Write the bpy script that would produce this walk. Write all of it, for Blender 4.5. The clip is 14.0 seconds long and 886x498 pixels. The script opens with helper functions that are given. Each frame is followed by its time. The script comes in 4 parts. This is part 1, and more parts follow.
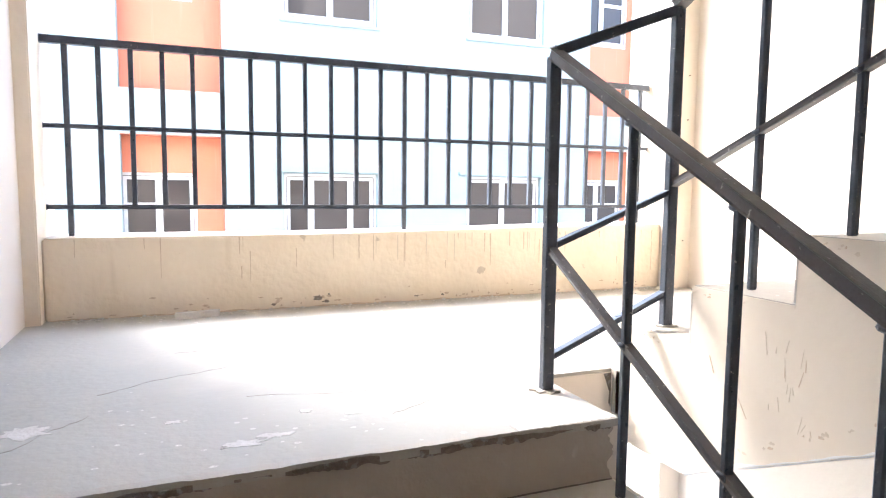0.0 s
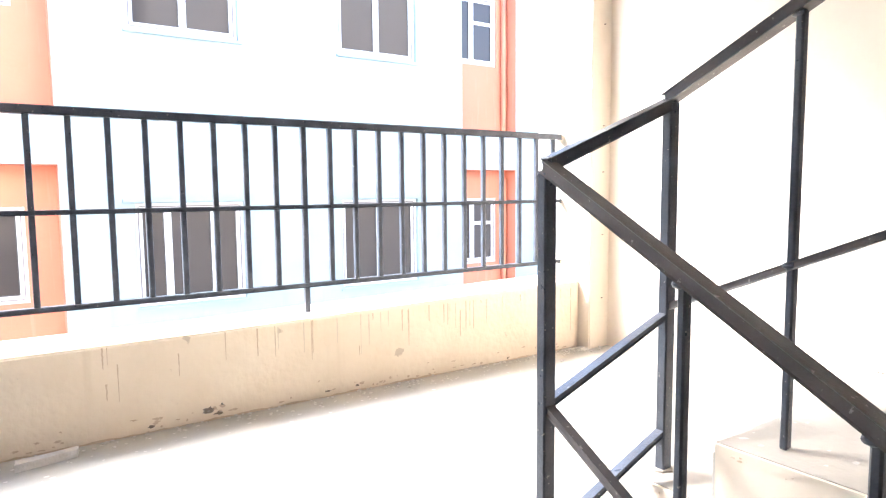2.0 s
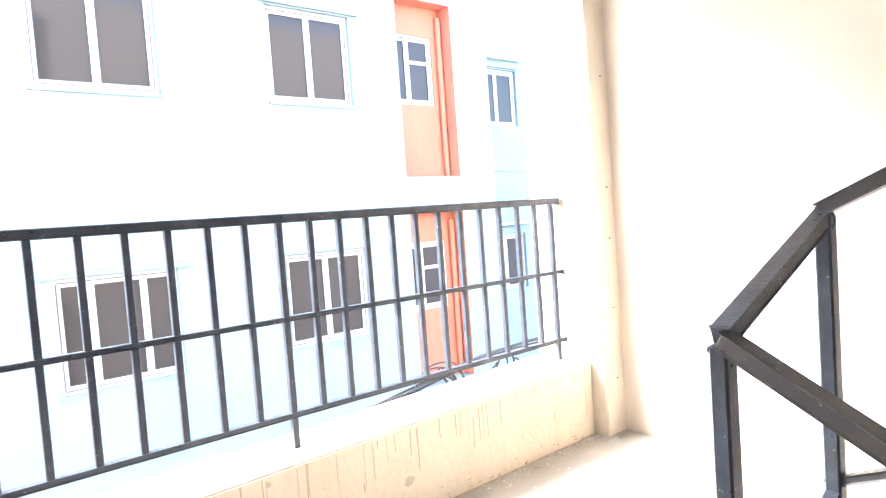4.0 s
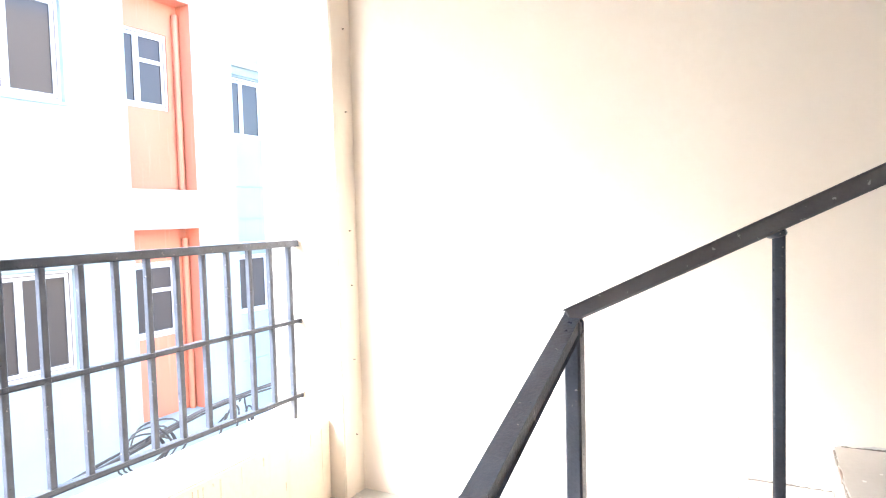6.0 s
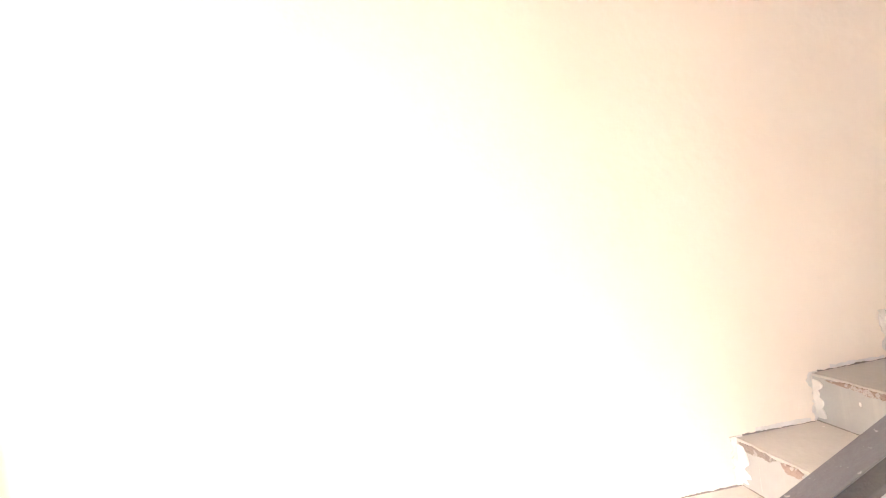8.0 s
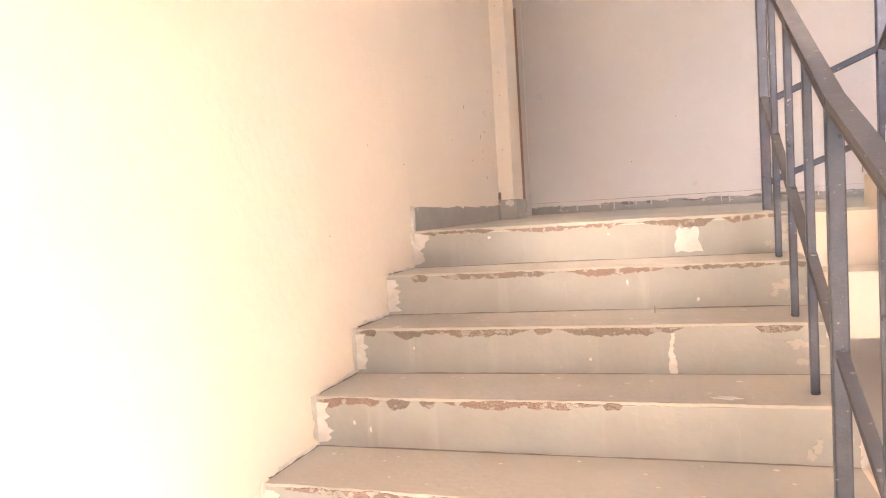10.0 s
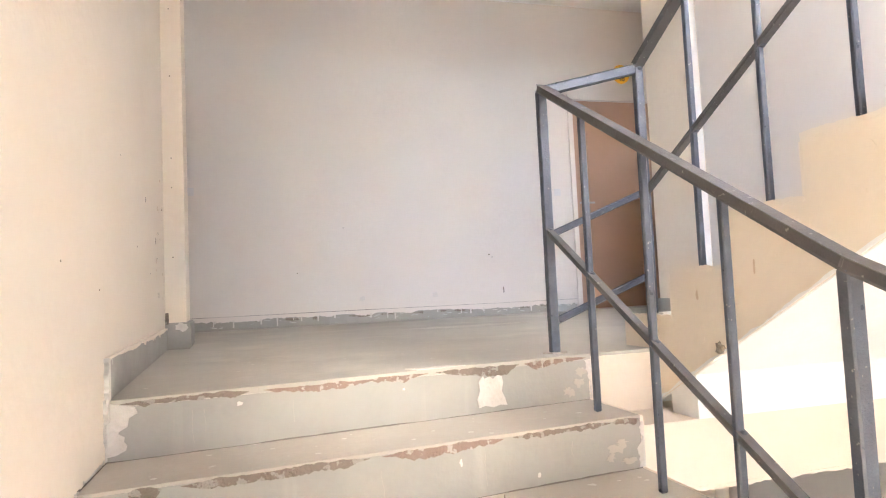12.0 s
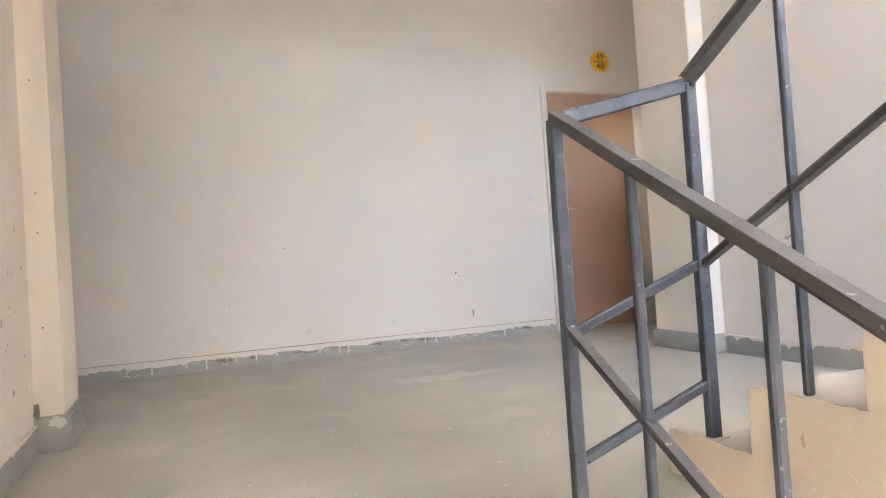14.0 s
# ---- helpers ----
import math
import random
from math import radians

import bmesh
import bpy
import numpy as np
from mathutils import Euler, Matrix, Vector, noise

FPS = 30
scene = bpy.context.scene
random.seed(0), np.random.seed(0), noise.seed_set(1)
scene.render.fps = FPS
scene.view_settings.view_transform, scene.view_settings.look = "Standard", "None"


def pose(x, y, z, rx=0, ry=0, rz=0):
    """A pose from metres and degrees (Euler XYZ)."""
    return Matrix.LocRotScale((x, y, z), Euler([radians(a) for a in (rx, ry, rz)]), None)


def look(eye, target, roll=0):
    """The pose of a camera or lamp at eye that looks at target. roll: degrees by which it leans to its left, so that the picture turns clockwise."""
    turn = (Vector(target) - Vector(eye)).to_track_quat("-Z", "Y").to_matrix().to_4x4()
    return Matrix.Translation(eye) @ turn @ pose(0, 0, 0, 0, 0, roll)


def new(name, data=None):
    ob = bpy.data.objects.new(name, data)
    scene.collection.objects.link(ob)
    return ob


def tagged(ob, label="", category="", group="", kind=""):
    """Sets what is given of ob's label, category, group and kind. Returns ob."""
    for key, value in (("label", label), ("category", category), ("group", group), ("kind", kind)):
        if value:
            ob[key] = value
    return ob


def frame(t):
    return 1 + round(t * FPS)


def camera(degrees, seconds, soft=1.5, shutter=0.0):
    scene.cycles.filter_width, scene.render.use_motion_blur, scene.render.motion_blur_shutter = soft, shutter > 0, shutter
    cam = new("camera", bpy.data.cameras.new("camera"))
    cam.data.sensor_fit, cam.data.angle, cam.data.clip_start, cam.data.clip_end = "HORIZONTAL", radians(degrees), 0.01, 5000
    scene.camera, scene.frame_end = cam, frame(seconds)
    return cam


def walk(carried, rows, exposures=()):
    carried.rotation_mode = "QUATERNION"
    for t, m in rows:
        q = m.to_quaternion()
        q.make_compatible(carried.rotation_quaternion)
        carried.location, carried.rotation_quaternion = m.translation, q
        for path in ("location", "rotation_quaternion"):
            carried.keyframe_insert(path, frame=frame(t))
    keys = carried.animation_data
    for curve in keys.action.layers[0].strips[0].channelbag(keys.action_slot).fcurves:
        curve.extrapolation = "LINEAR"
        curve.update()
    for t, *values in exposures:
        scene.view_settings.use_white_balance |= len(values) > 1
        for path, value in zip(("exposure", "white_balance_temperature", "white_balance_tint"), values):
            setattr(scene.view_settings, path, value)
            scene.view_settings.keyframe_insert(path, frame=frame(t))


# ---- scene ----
cam = camera(68.8, 14.0, soft=1.15)
PATH = [
    (0, (-2.862, 0.681, 0.611), (-2.116, 2.528, 0.425), 0.6),
    (0.5, (-2.827, 0.811, 0.625), (-1.963, 2.606, 0.449), -0.3),
    (1, (-2.715, 0.964, 0.776), (-1.888, 2.783, 0.692), -2.5),
    (1.5, (-2.786, 1.069, 0.823), (-1.991, 2.903, 0.751), -0.1),
    (2, (-2.891, 1.244, 0.955), (-1.769, 2.89, 0.772), -0.5),
    (2.5, (-2.91, 1.355, 0.989), (-1.696, 2.938, 0.85), -1.3),
    (2.7, (-2.875, 1.453, 0.996), (-1.682, 3.056, 0.916), -2.9),
    (4.8, (-2.8, 1.916, 1.364), (-1.448, 3.385, 1.253), -4.0),
    (5, (-2.765, 1.919, 1.373), (-1.421, 3.397, 1.286), -3.4),
    (5.5, (-2.642, 1.92, 1.38), (-1.188, 3.289, 1.269), -2.3),
    (6, (-2.562, 2.011, 1.38), (-0.789, 2.931, 1.278), -1.6),
    (6.5, (-2.552, 2.19, 1.485), (-0.645, 2.741, 1.245), -3.9),
    (7, (-2.457, 2.324, 1.532), (-0.522, 2.74, 1.248), -6.2),
    (7.2, (-2.347, 2.416, 1.531), (-0.391, 2.733, 1.261), -7.5),
    (9.3, (-1.455, 2.721, 1.599), (0.033, 1.385, 1.566), -9.2),
    (9.5, (-1.352, 2.7, 1.604), (-0.052, 1.186, 1.474), -8.5),
    (10, (-1.066, 2.767, 1.607), (-0.364, 0.898, 1.497), -3.5),
    (10.5, (-0.94, 2.72, 1.581), (-0.753, 0.735, 1.424), -0.2),
    (11, (-0.672, 2.467, 1.549), (-0.759, 0.474, 1.397), -3.5),
    (11.5, (-0.506, 2.201, 1.593), (-0.659, 0.208, 1.512), -1.2),
    (11.7, (-0.425, 2.079, 1.68), (-0.871, 0.129, 1.646), -1.3),
    (12, (-0.317, 2.013, 1.798), (-0.851, 0.09, 1.923), -2.6),
    (12.5, (-0.419, 1.85, 1.828), (-1.15, -0.008, 1.932), -5.0),
    (13, (-0.553, 1.636, 2.016), (-1.227, -0.245, 2.099), -4.9),
    (13.5, (-0.533, 1.408, 2.063), (-1.151, -0.481, 2.29), -3.3),
    (14, (-0.519, 1.207, 2.209), (-1.184, -0.679, 2.251), -3.9),
]
EXPOSURES = ((0.0, 4.05, 5750, 10), (1.5, 4.1, 5750, 10), (5.0, 4.15, 5750, 10), (6.5, 4.36, 5650, 10), (7.2, 4.62, 5800, 12), (9.5, 5.22, 7650, 27), (11.0, 5.45, 6600, 16), (12.5, 5.3, 6350, 12), (14.0, 5.24, 6350, 10))
walk(cam, [(t, look(e, g, r)) for t, e, g, r in PATH], EXPOSURES)

# ---- sky and light ----
SUN_EL, SUN_AZ = 44, -38          # degrees; azimuth clockwise from +y
world = bpy.data.worlds.new("sky")
scene.world = world
world.use_nodes = True
wt = world.node_tree
sky = wt.nodes.new("ShaderNodeTexSky")
sky.sky_type, sky.sun_disc = "NISHITA", False
sky.sun_elevation, sky.sun_rotation = radians(SUN_EL), radians(SUN_AZ)
sky.air_density, sky.dust_density = 1.0, 3.0
wt.links.new(sky.outputs[0], wt.nodes["Background"].inputs[0])
wt.nodes["Background"].inputs[1].default_value = 0.15
sun = new("sun", bpy.data.lights.new("sun", "SUN"))
sun.data.energy, sun.data.angle, sun.data.color = 1.25, radians(26), (1.0, 0.95, 0.88)
sun.matrix_world = look((0, 0, 0), (-math.sin(radians(SUN_AZ)) * math.cos(radians(SUN_EL)), -math.cos(radians(SUN_AZ)) * math.cos(radians(SUN_EL)), -math.sin(radians(SUN_EL))))


# ---- materials ----
def mat(name, base, rough=0.8, second=None, scale=3.0, amount=0.5, fine=60.0, bump=0.15, metal=0.0, spots=None, spot_scale=9.0, spot_cut=0.66, spot_soft=0.03, streak=None):
    m = bpy.data.materials.new(name)
    m.use_nodes = True
    t, b = m.node_tree, m.node_tree.nodes["Principled BSDF"]
    b.inputs["Roughness"].default_value, b.inputs["Metallic"].default_value = rough, metal
    co = t.nodes.new("ShaderNodeTexCoord")
    geo = t.nodes.new("ShaderNodeNewGeometry")

    def noise_node(sc, det=5.0, vec=None):
        n = t.nodes.new("ShaderNodeTexNoise")
        n.inputs["Scale"].default_value, n.inputs["Detail"].default_value = sc, det
        t.links.new(vec or geo.outputs["Position"], n.inputs["Vector"])
        return n.outputs["Fac"]

    def ramp(fac, lo, hi):
        r = t.nodes.new("ShaderNodeMapRange")
        r.inputs["From Min"].default_value, r.inputs["From Max"].default_value = lo, hi
        t.links.new(fac, r.inputs["Value"])
        return r.outputs["Result"]

    def mix(fac, a, c):
        x = t.nodes.new("ShaderNodeMix")
        x.data_type = "RGBA"
        t.links.new(fac, x.inputs["Factor"])
        for sock, v in ((x.inputs["A"], a), (x.inputs["B"], c)):
            if isinstance(v, tuple):
                sock.default_value = (*v, 1)
            else:
                t.links.new(v, sock)
        return x.outputs["Result"]

    second = second or tuple(v * (1 - 0.22 * amount) for v in base)
    col = mix(ramp(noise_node(scale), 0.38, 0.68), base, second)
    f = noise_node(fine, 3.0)
    col = mix(ramp(f, 0.3, 0.8), col, tuple(0.55 * a + 0.45 * c for a, c in zip(base, second)))
    if spots:
        col = mix(ramp(noise_node(spot_scale, 6.0), spot_cut, spot_cut + spot_soft), col, spots)
    if streak:
        mp = t.nodes.new("ShaderNodeMapping")
        mp.inputs["Scale"].default_value = (14, 14, 0.9)
        t.links.new(geo.outputs["Position"], mp.inputs["Vector"])
        col = mix(ramp(noise_node(1.0, 4.0, mp.outputs["Vector"]), 0.60, 0.72), col, streak)
    t.links.new(col, b.inputs["Base Color"])
    bp = t.nodes.new("ShaderNodeBump")
    bp.inputs["Strength"].default_value, bp.inputs["Distance"].default_value = bump, 0.01
    t.links.new(f, bp.inputs["Height"])
    t.links.new(bp.outputs["Normal"], b.inputs["Normal"])
    rr = t.nodes.new("ShaderNodeMapRange")
    rr.inputs["To Min"].default_value, rr.inputs["To Max"].default_value = max(0.02, rough - 0.12), min(1.0, rough + 0.12)
    t.links.new(noise_node(scale * 3), rr.inputs["Value"])
    t.links.new(rr.outputs["Result"], b.inputs["Roughness"])
    return m


CREAM = mat("cream_distemper", (0.80, 0.71, 0.59), 0.85, (0.75, 0.65, 0.53), 1.2, 0.5, 28, 0.22, spots=(0.68, 0.58, 0.46), spot_scale=5, spot_cut=0.74)
STAINED = mat("cream_stained_plaster", (0.86, 0.745, 0.59), 0.9, (0.77, 0.645, 0.49), 3.0, 0.6, 32, 0.5, spots=(0.60, 0.49, 0.37), spot_scale=10, spot_cut=0.68, streak=(0.76, 0.64, 0.485))
OFFWHITE = mat("offwhite_wall_paint", (0.74, 0.68, 0.62), 0.85, (0.68, 0.62, 0.56), 0.9, 0.5, 50, 0.10)
WHITE = mat("white_lime_paint", (0.86, 0.855, 0.835), 0.85, (0.79, 0.78, 0.75), 2.5, 0.5, 40, 0.15)
FLOOR = mat("grey_cement_floor", (0.47, 0.438, 0.37), 0.6, (0.37, 0.35, 0.298), 1.3, 0.6, 35, 0.25, spots=(0.52, 0.48, 0.40), spot_scale=2.4, spot_cut=0.55, spot_soft=0.2)
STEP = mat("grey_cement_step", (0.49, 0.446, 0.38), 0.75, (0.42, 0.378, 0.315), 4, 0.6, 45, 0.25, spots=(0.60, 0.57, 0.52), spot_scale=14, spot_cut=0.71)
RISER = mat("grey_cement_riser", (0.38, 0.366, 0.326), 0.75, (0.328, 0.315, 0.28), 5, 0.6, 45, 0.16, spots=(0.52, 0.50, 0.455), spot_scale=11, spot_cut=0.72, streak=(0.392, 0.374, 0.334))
RISER_WARM = mat("warm_grey_cement_riser", (0.50, 0.425, 0.345), 0.75, (0.43, 0.36, 0.285), 5, 0.6, 45, 0.3, spots=(0.58, 0.51, 0.43), spot_scale=9, spot_cut=0.66, streak=(0.46, 0.385, 0.31))
PEEL = mat("exposed_mortar_and_shade", (0.205, 0.175, 0.142), 0.95, (0.26, 0.21, 0.168), 14, 0.6, 130, 1.0, spots=(0.34, 0.315, 0.275), spot_scale=38, spot_cut=0.57)
BRICK = mat("exposed_red_brick", (0.285, 0.215, 0.172), 0.95, (0.265, 0.188, 0.148), 24, 0.6, 130, 1.0, spots=(0.42, 0.38, 0.33), spot_scale=35, spot_cut=0.55)
SKIRT_PALE = mat("pale_smeared_cement", (0.55, 0.53, 0.49), 0.85, (0.46, 0.44, 0.40), 20, 0.6, 60, 0.3)
SMUDGE = mat("rubbed_grey_mark", (0.64, 0.60, 0.555), 0.85, (0.68, 0.63, 0.58), 20, 0.6, 60, 0.1)
SKIRT = mat("grey_cement_skirting", (0.385, 0.365, 0.325), 0.8, (0.31, 0.295, 0.262), 6, 0.6, 60, 0.3, spots=(0.52, 0.50, 0.47), spot_scale=13, spot_cut=0.68)
PLASTER = mat("white_plaster_patch", (0.70, 0.665, 0.61), 0.95, (0.55, 0.51, 0.45), 16, 0.5, 80, 0.5)
# enamel colours blued and lifted to carry sky sheen and lens haze
METAL = mat("dark_grey_enamel", (0.044, 0.049, 0.063), 0.32, (0.083, 0.096, 0.122), 16, 0.5, 170, 0.16, spots=(0.28, 0.26, 0.25), spot_scale=90, spot_cut=0.68)
DUSTY = mat("dusty_dark_handrail", (0.076, 0.071, 0.072), 0.45, (0.118, 0.109, 0.105), 7, 0.5, 150, 0.14, spots=(0.28, 0.26, 0.24), spot_scale=70, spot_cut=0.67)
FACADE = mat("pale_blue_white_facade", (0.246, 0.312, 0.318), 0.85, (0.226, 0.288, 0.295), 0.7, 0.5, 30, 0.12, streak=(0.228, 0.294, 0.302))
ORANGE = mat("salmon_orange_paint", (0.50, 0.178, 0.105), 0.85, (0.45, 0.155, 0.09), 1.0, 0.5, 30, 0.12, streak=(0.47, 0.19, 0.12))
UPVC = mat("white_window_frame", (0.55, 0.55, 0.55), 0.45, (0.48, 0.47, 0.46), 9, 0.5, 60, 0.05, spots=(0.5, 0.46, 0.42), spot_scale=25, spot_cut=0.70)
DARKROOM = mat("dim_room_plaster", (0.30, 0.27, 0.25), 0.9)
DOOR = mat("brown_door_laminate", (0.44, 0.27, 0.185), 0.5, (0.38, 0.23, 0.155), 2.0, 0.6, 90, 0.08)
STEEL = mat("worn_steel", (0.45, 0.43, 0.40), 0.35, metal=0.9)
CABLE = mat("black_cable_sheath", (0.03, 0.03, 0.033), 0.5)
YELLOW = mat("yellow_sign_paint", (0.85, 0.45, 0.02), 0.7, (0.78, 0.40, 0.02), 10, 0.5)
INK = mat("black_sign_paint", (0.02, 0.02, 0.02), 0.7)
GROUND = mat("dusty_concrete_ground", (0.34, 0.32, 0.29), 0.9, (0.24, 0.22, 0.20), 1.5)
PLATE = mat("pale_blue_plastic", (0.66, 0.645, 0.63), 0.6)
FRAME_SHADE = mat("grey_frame_shade", (0.16, 0.15, 0.15), 0.8)
DUST = mat("pale_cement_dust", (0.56, 0.525, 0.46), 0.95, (0.48, 0.45, 0.39), 12)
STAIN = mat("brown_water_stain", (0.58, 0.45, 0.32), 0.95, (0.66, 0.52, 0.38), 30, 0.6, 90, 0.3)
SCRAPE = mat("pale_brown_scrape", (0.70, 0.60, 0.48), 0.95, (0.62, 0.52, 0.40), 30, 0.6, 90, 0.3)
# for cracks, and for thin lines of painted shade
CRACK_SHADE = mat("dark_crack_and_shade", (0.16, 0.14, 0.12), 0.95, (0.24, 0.21, 0.18), 25)
PIPE = mat("salmon_painted_pipe", (0.50, 0.17, 0.10), 0.5)


def glass_mat():
    m = bpy.data.materials.new("dark_window_glass")
    m.use_nodes = True
    b = m.node_tree.nodes["Principled BSDF"]
    b.inputs["Base Color"].default_value = (0.05, 0.044, 0.041, 1)
    b.inputs["Specular IOR Level"].default_value = 0.2
    b.inputs["Roughness"].default_value = 0.08
    b.inputs["Alpha"].default_value = 1.0
    return m


GLASS = glass_mat()


# ---- mesh tools ----
def box(bm, x0, x1, y0, y1, z0, z1, bevel=0.0):
    r = bmesh.ops.create_cube(bm, size=1.0)
    vs = r["verts"]
    for v in vs:
        v.co = Vector(((x0 + x1) / 2 + v.co.x * (x1 - x0), (y0 + y1) / 2 + v.co.y * (y1 - y0), (z0 + z1) / 2 + v.co.z * (z1 - z0)))
    if bevel:
        es = {e for v in vs for e in v.link_edges}
        bmesh.ops.bevel(bm, geom=list(es), offset=bevel, segments=2, affect="EDGES")
    return bm


def bar(bm, a, b, w, d=None, up=(0, 0, 1), bevel=0.004):
    """A square tube of width w and depth d from a to b."""
    a, b = Vector(a), Vector(b)
    d = d or w
    way = (b - a).normalized()
    side = way.cross(Vector(up))
    side = side.normalized() if side.length > 1e-4 else Vector((1, 0, 0))
    top = side.cross(way).normalized()
    r = bmesh.ops.create_cube(bm, size=1.0)
    n = (b - a).length
    for v in r["verts"]:
        v.co = a + way * ((v.co.x + 0.5) * n) + side * (v.co.y * w) + top * (v.co.z * d)
    if bevel:
        es = {e for v in r["verts"] for e in v.link_edges}
        bmesh.ops.bevel(bm, geom=list(es), offset=bevel, segments=1, affect="EDGES")
    return bm


def tube(bm, pts, r, seg=8):
    pts = [Vector(p) for p in pts]
    rings = []
    for i, p in enumerate(pts):
        d = (pts[min(i + 1, len(pts) - 1)] - pts[max(i - 1, 0)]).normalized()
        s = d.cross(Vector((0, 0, 1)))
        s = s.normalized() if s.length > 1e-3 else Vector((1, 0, 0))
        u = s.cross(d)
        rings.append([bm.verts.new(p + r * (math.cos(k * math.tau / seg) * s + math.sin(k * math.tau / seg) * u)) for k in range(seg)])
    for a, b in zip(rings, rings[1:]):
        for k in range(seg):
            bm.faces.new((a[k], a[(k + 1) % seg], b[(k + 1) % seg], b[k]))
    bm.faces.new(rings[0][::-1]), bm.faces.new(rings[-1])
    return bm


def prism(bm, outline, axis, lo, hi):
    """An outline of (u, v) pairs, pushed along an axis from lo to hi. axis x: (y, z); y: (x, z); z: (x, y)."""
    def at(u, v, w):
        return {"x": (w, u, v), "y": (u, w, v), "z": (u, v, w)}[axis]
    a = [bm.verts.new(at(u, v, lo)) for u, v in outline]
    b = [bm.verts.new(at(u, v, hi)) for u, v in outline]
    n = len(outline)
    bm.faces.new(a), bm.faces.new(b[::-1])
    for i in range(n):
        bm.faces.new((a[i], b[i], b[(i + 1) % n], a[(i + 1) % n]))
    bmesh.ops.recalc_face_normals(bm, faces=bm.faces)
    return bm


def part(name, bm, material, parent=None, label=""):
    me = bpy.data.meshes.new(name)
    bm.to_mesh(me)
    bm.free()
    me.materials.append(material)
    ob = new(name, me)
    if parent:
        ob.parent = parent
    return tagged(ob, label)


def B():
    return bmesh.new()


def built(name, material, *boxes, bevel=0.0, label="", category=""):
    """A piece of the setting, of one or more boxes."""
    bm = B()
    for b in boxes:
        box(bm, *b, bevel=bevel)
    return tagged(part(name, bm, material), label, category, kind="structure")


def holed(bm, x0, x1, z0, z1, y0, y1, holes):
    """A wall in the xz plane with rectangular holes (x0, x1, z0, z1), as one closed shell."""
    xs = sorted({x0, x1, *(v for h in holes for v in h[:2])})
    zs = sorted({z0, z1, *(v for h in holes for v in h[2:] if z0 < v < z1)})
    verts = {}

    def vert(i, k, y):
        if (i, k, y) not in verts:
            verts[i, k, y] = bm.verts.new((xs[i], y, zs[k]))
        return verts[i, k, y]

    def solid(i, k):
        if not (0 <= i < len(xs) - 1 and 0 <= k < len(zs) - 1):
            return False
        cx, cz = (xs[i] + xs[i + 1]) / 2, (zs[k] + zs[k + 1]) / 2
        return not any(h[0] < cx < h[1] and h[2] < cz < h[3] for h in holes)

    for i in range(len(xs) - 1):
        for k in range(len(zs) - 1):
            if not solid(i, k):
                continue
            ring = ((i, k), (i + 1, k), (i + 1, k + 1), (i, k + 1))
            bm.faces.new([vert(a, b, y0) for a, b in ring])
            bm.faces.new([vert(a, b, y1) for a, b in ring[::-1]])
            for (a, b), (c, d), (di, dk) in zip(ring, ring[1:] + ring[:1], ((0, -1), (1, 0), (0, 1), (-1, 0))):
                if not solid(i + di, k + dk):
                    bm.faces.new((vert(c, d, y0), vert(a, b, y0), vert(a, b, y1), vert(c, d, y1)))
    return bm


# ---- plan ----
H, T, F, STOREY = 0.17, 0.305, 1.53, 3.06
XL, XR = -3.50, 0.12                # side walls of the stair
XA, XB = -1.785, -1.50              # inner edges of the two flights
YA = 2.08                          # edge of the half landing
YN = 8 * T                         # first nosing of the upper flight
YP, YPO = 3.975, 4.32               # parapet, inner and outer face
YF = -3.89                         # far wall of the corridor
C0, TC, HC = -0.437, 0.327, 0.177    # first nosing, tread and riser of the flight above
LEAN = 0.055                       # the landing's side wall drifts outwards
XE0, XE1 = -5.2, 2.0               # ends of the corridor



def skew(bm):
    """The upper flight fans out: its treads are deeper at the open side than at the wall."""
    for v in bm.verts:
        g = (XR - v.co.x) / (XR - XB)
        v.co.y += g * (0.022 - 0.1054 * min(2.44, max(0.0, 2.44 - v.co.y)))
    return bm


def lean(ob):
    """Follow the side wall of the landing."""
    for v in ob.data.vertices:
        v.co.x += LEAN * max(0.0, -v.co.y)
    return ob


YE = -0.235                        # landing edge at the open side of the upper flight
# floors
tagged(part("floor_landing", prism(B(), [(XA, -2.0), (XR + 0.4, -2.0), (XR + 0.2, -0.004), (XR, -0.004), (XB, YE - 0.004), (XA, YE - 0.004)], "z", F - 0.15, F), FLOOR), "grey cement landing floor with paint drips", "floor", kind="structure")
built("floor", FLOOR, (XE0, XE1, YF - 0.15, -2.0, F - 0.15, F), (XL - 0.2, XA, -2.0, C0, F - 0.15, F),
      label="grey cement landing floor with paint drips", category="floor")
tagged(part("floor_half_landing", prism(B(), [(XL - 0.2, YA), (XA, YA), (XA, YN + 0.05), (XB, YN + 0.05), (XB, YN), (XR + 0.2, YN), (XR + 0.2, YPO), (XL - 0.2, YPO)], "z", -0.15, 0.0), FLOOR),
       "grey cement half-landing floor, worn and spotted", "floor", kind="structure")
built("floor_lower", FLOOR, (XE0, XE1, YF - 0.15, 0.2, F - STOREY - 0.15, F - STOREY), label="grey cement floor of the storey below", category="floor")
built("ceiling", WHITE, (XE0, XE1, YF - 0.15, -0.02, 4.65, 4.80), label="white painted landing ceiling", category="ceiling")
built("ceiling_half_landing", WHITE, (XL - 0.2, XA, 1.905, YPO, STOREY - 0.15, STOREY), (XA, XR + 0.2, YA, YPO, STOREY - 0.15, STOREY), label="white painted soffit of half landing above", category="ceiling")
# added cap, out of view, shuts off light from the stairwell above
built("stairwell_cap", WHITE, (XL - 0.2, XR + 0.2, -0.02, YPO, 2 * STOREY, 2 * STOREY + 0.15), label="unseen white slab added to close the stairwell to light", category="ceiling")
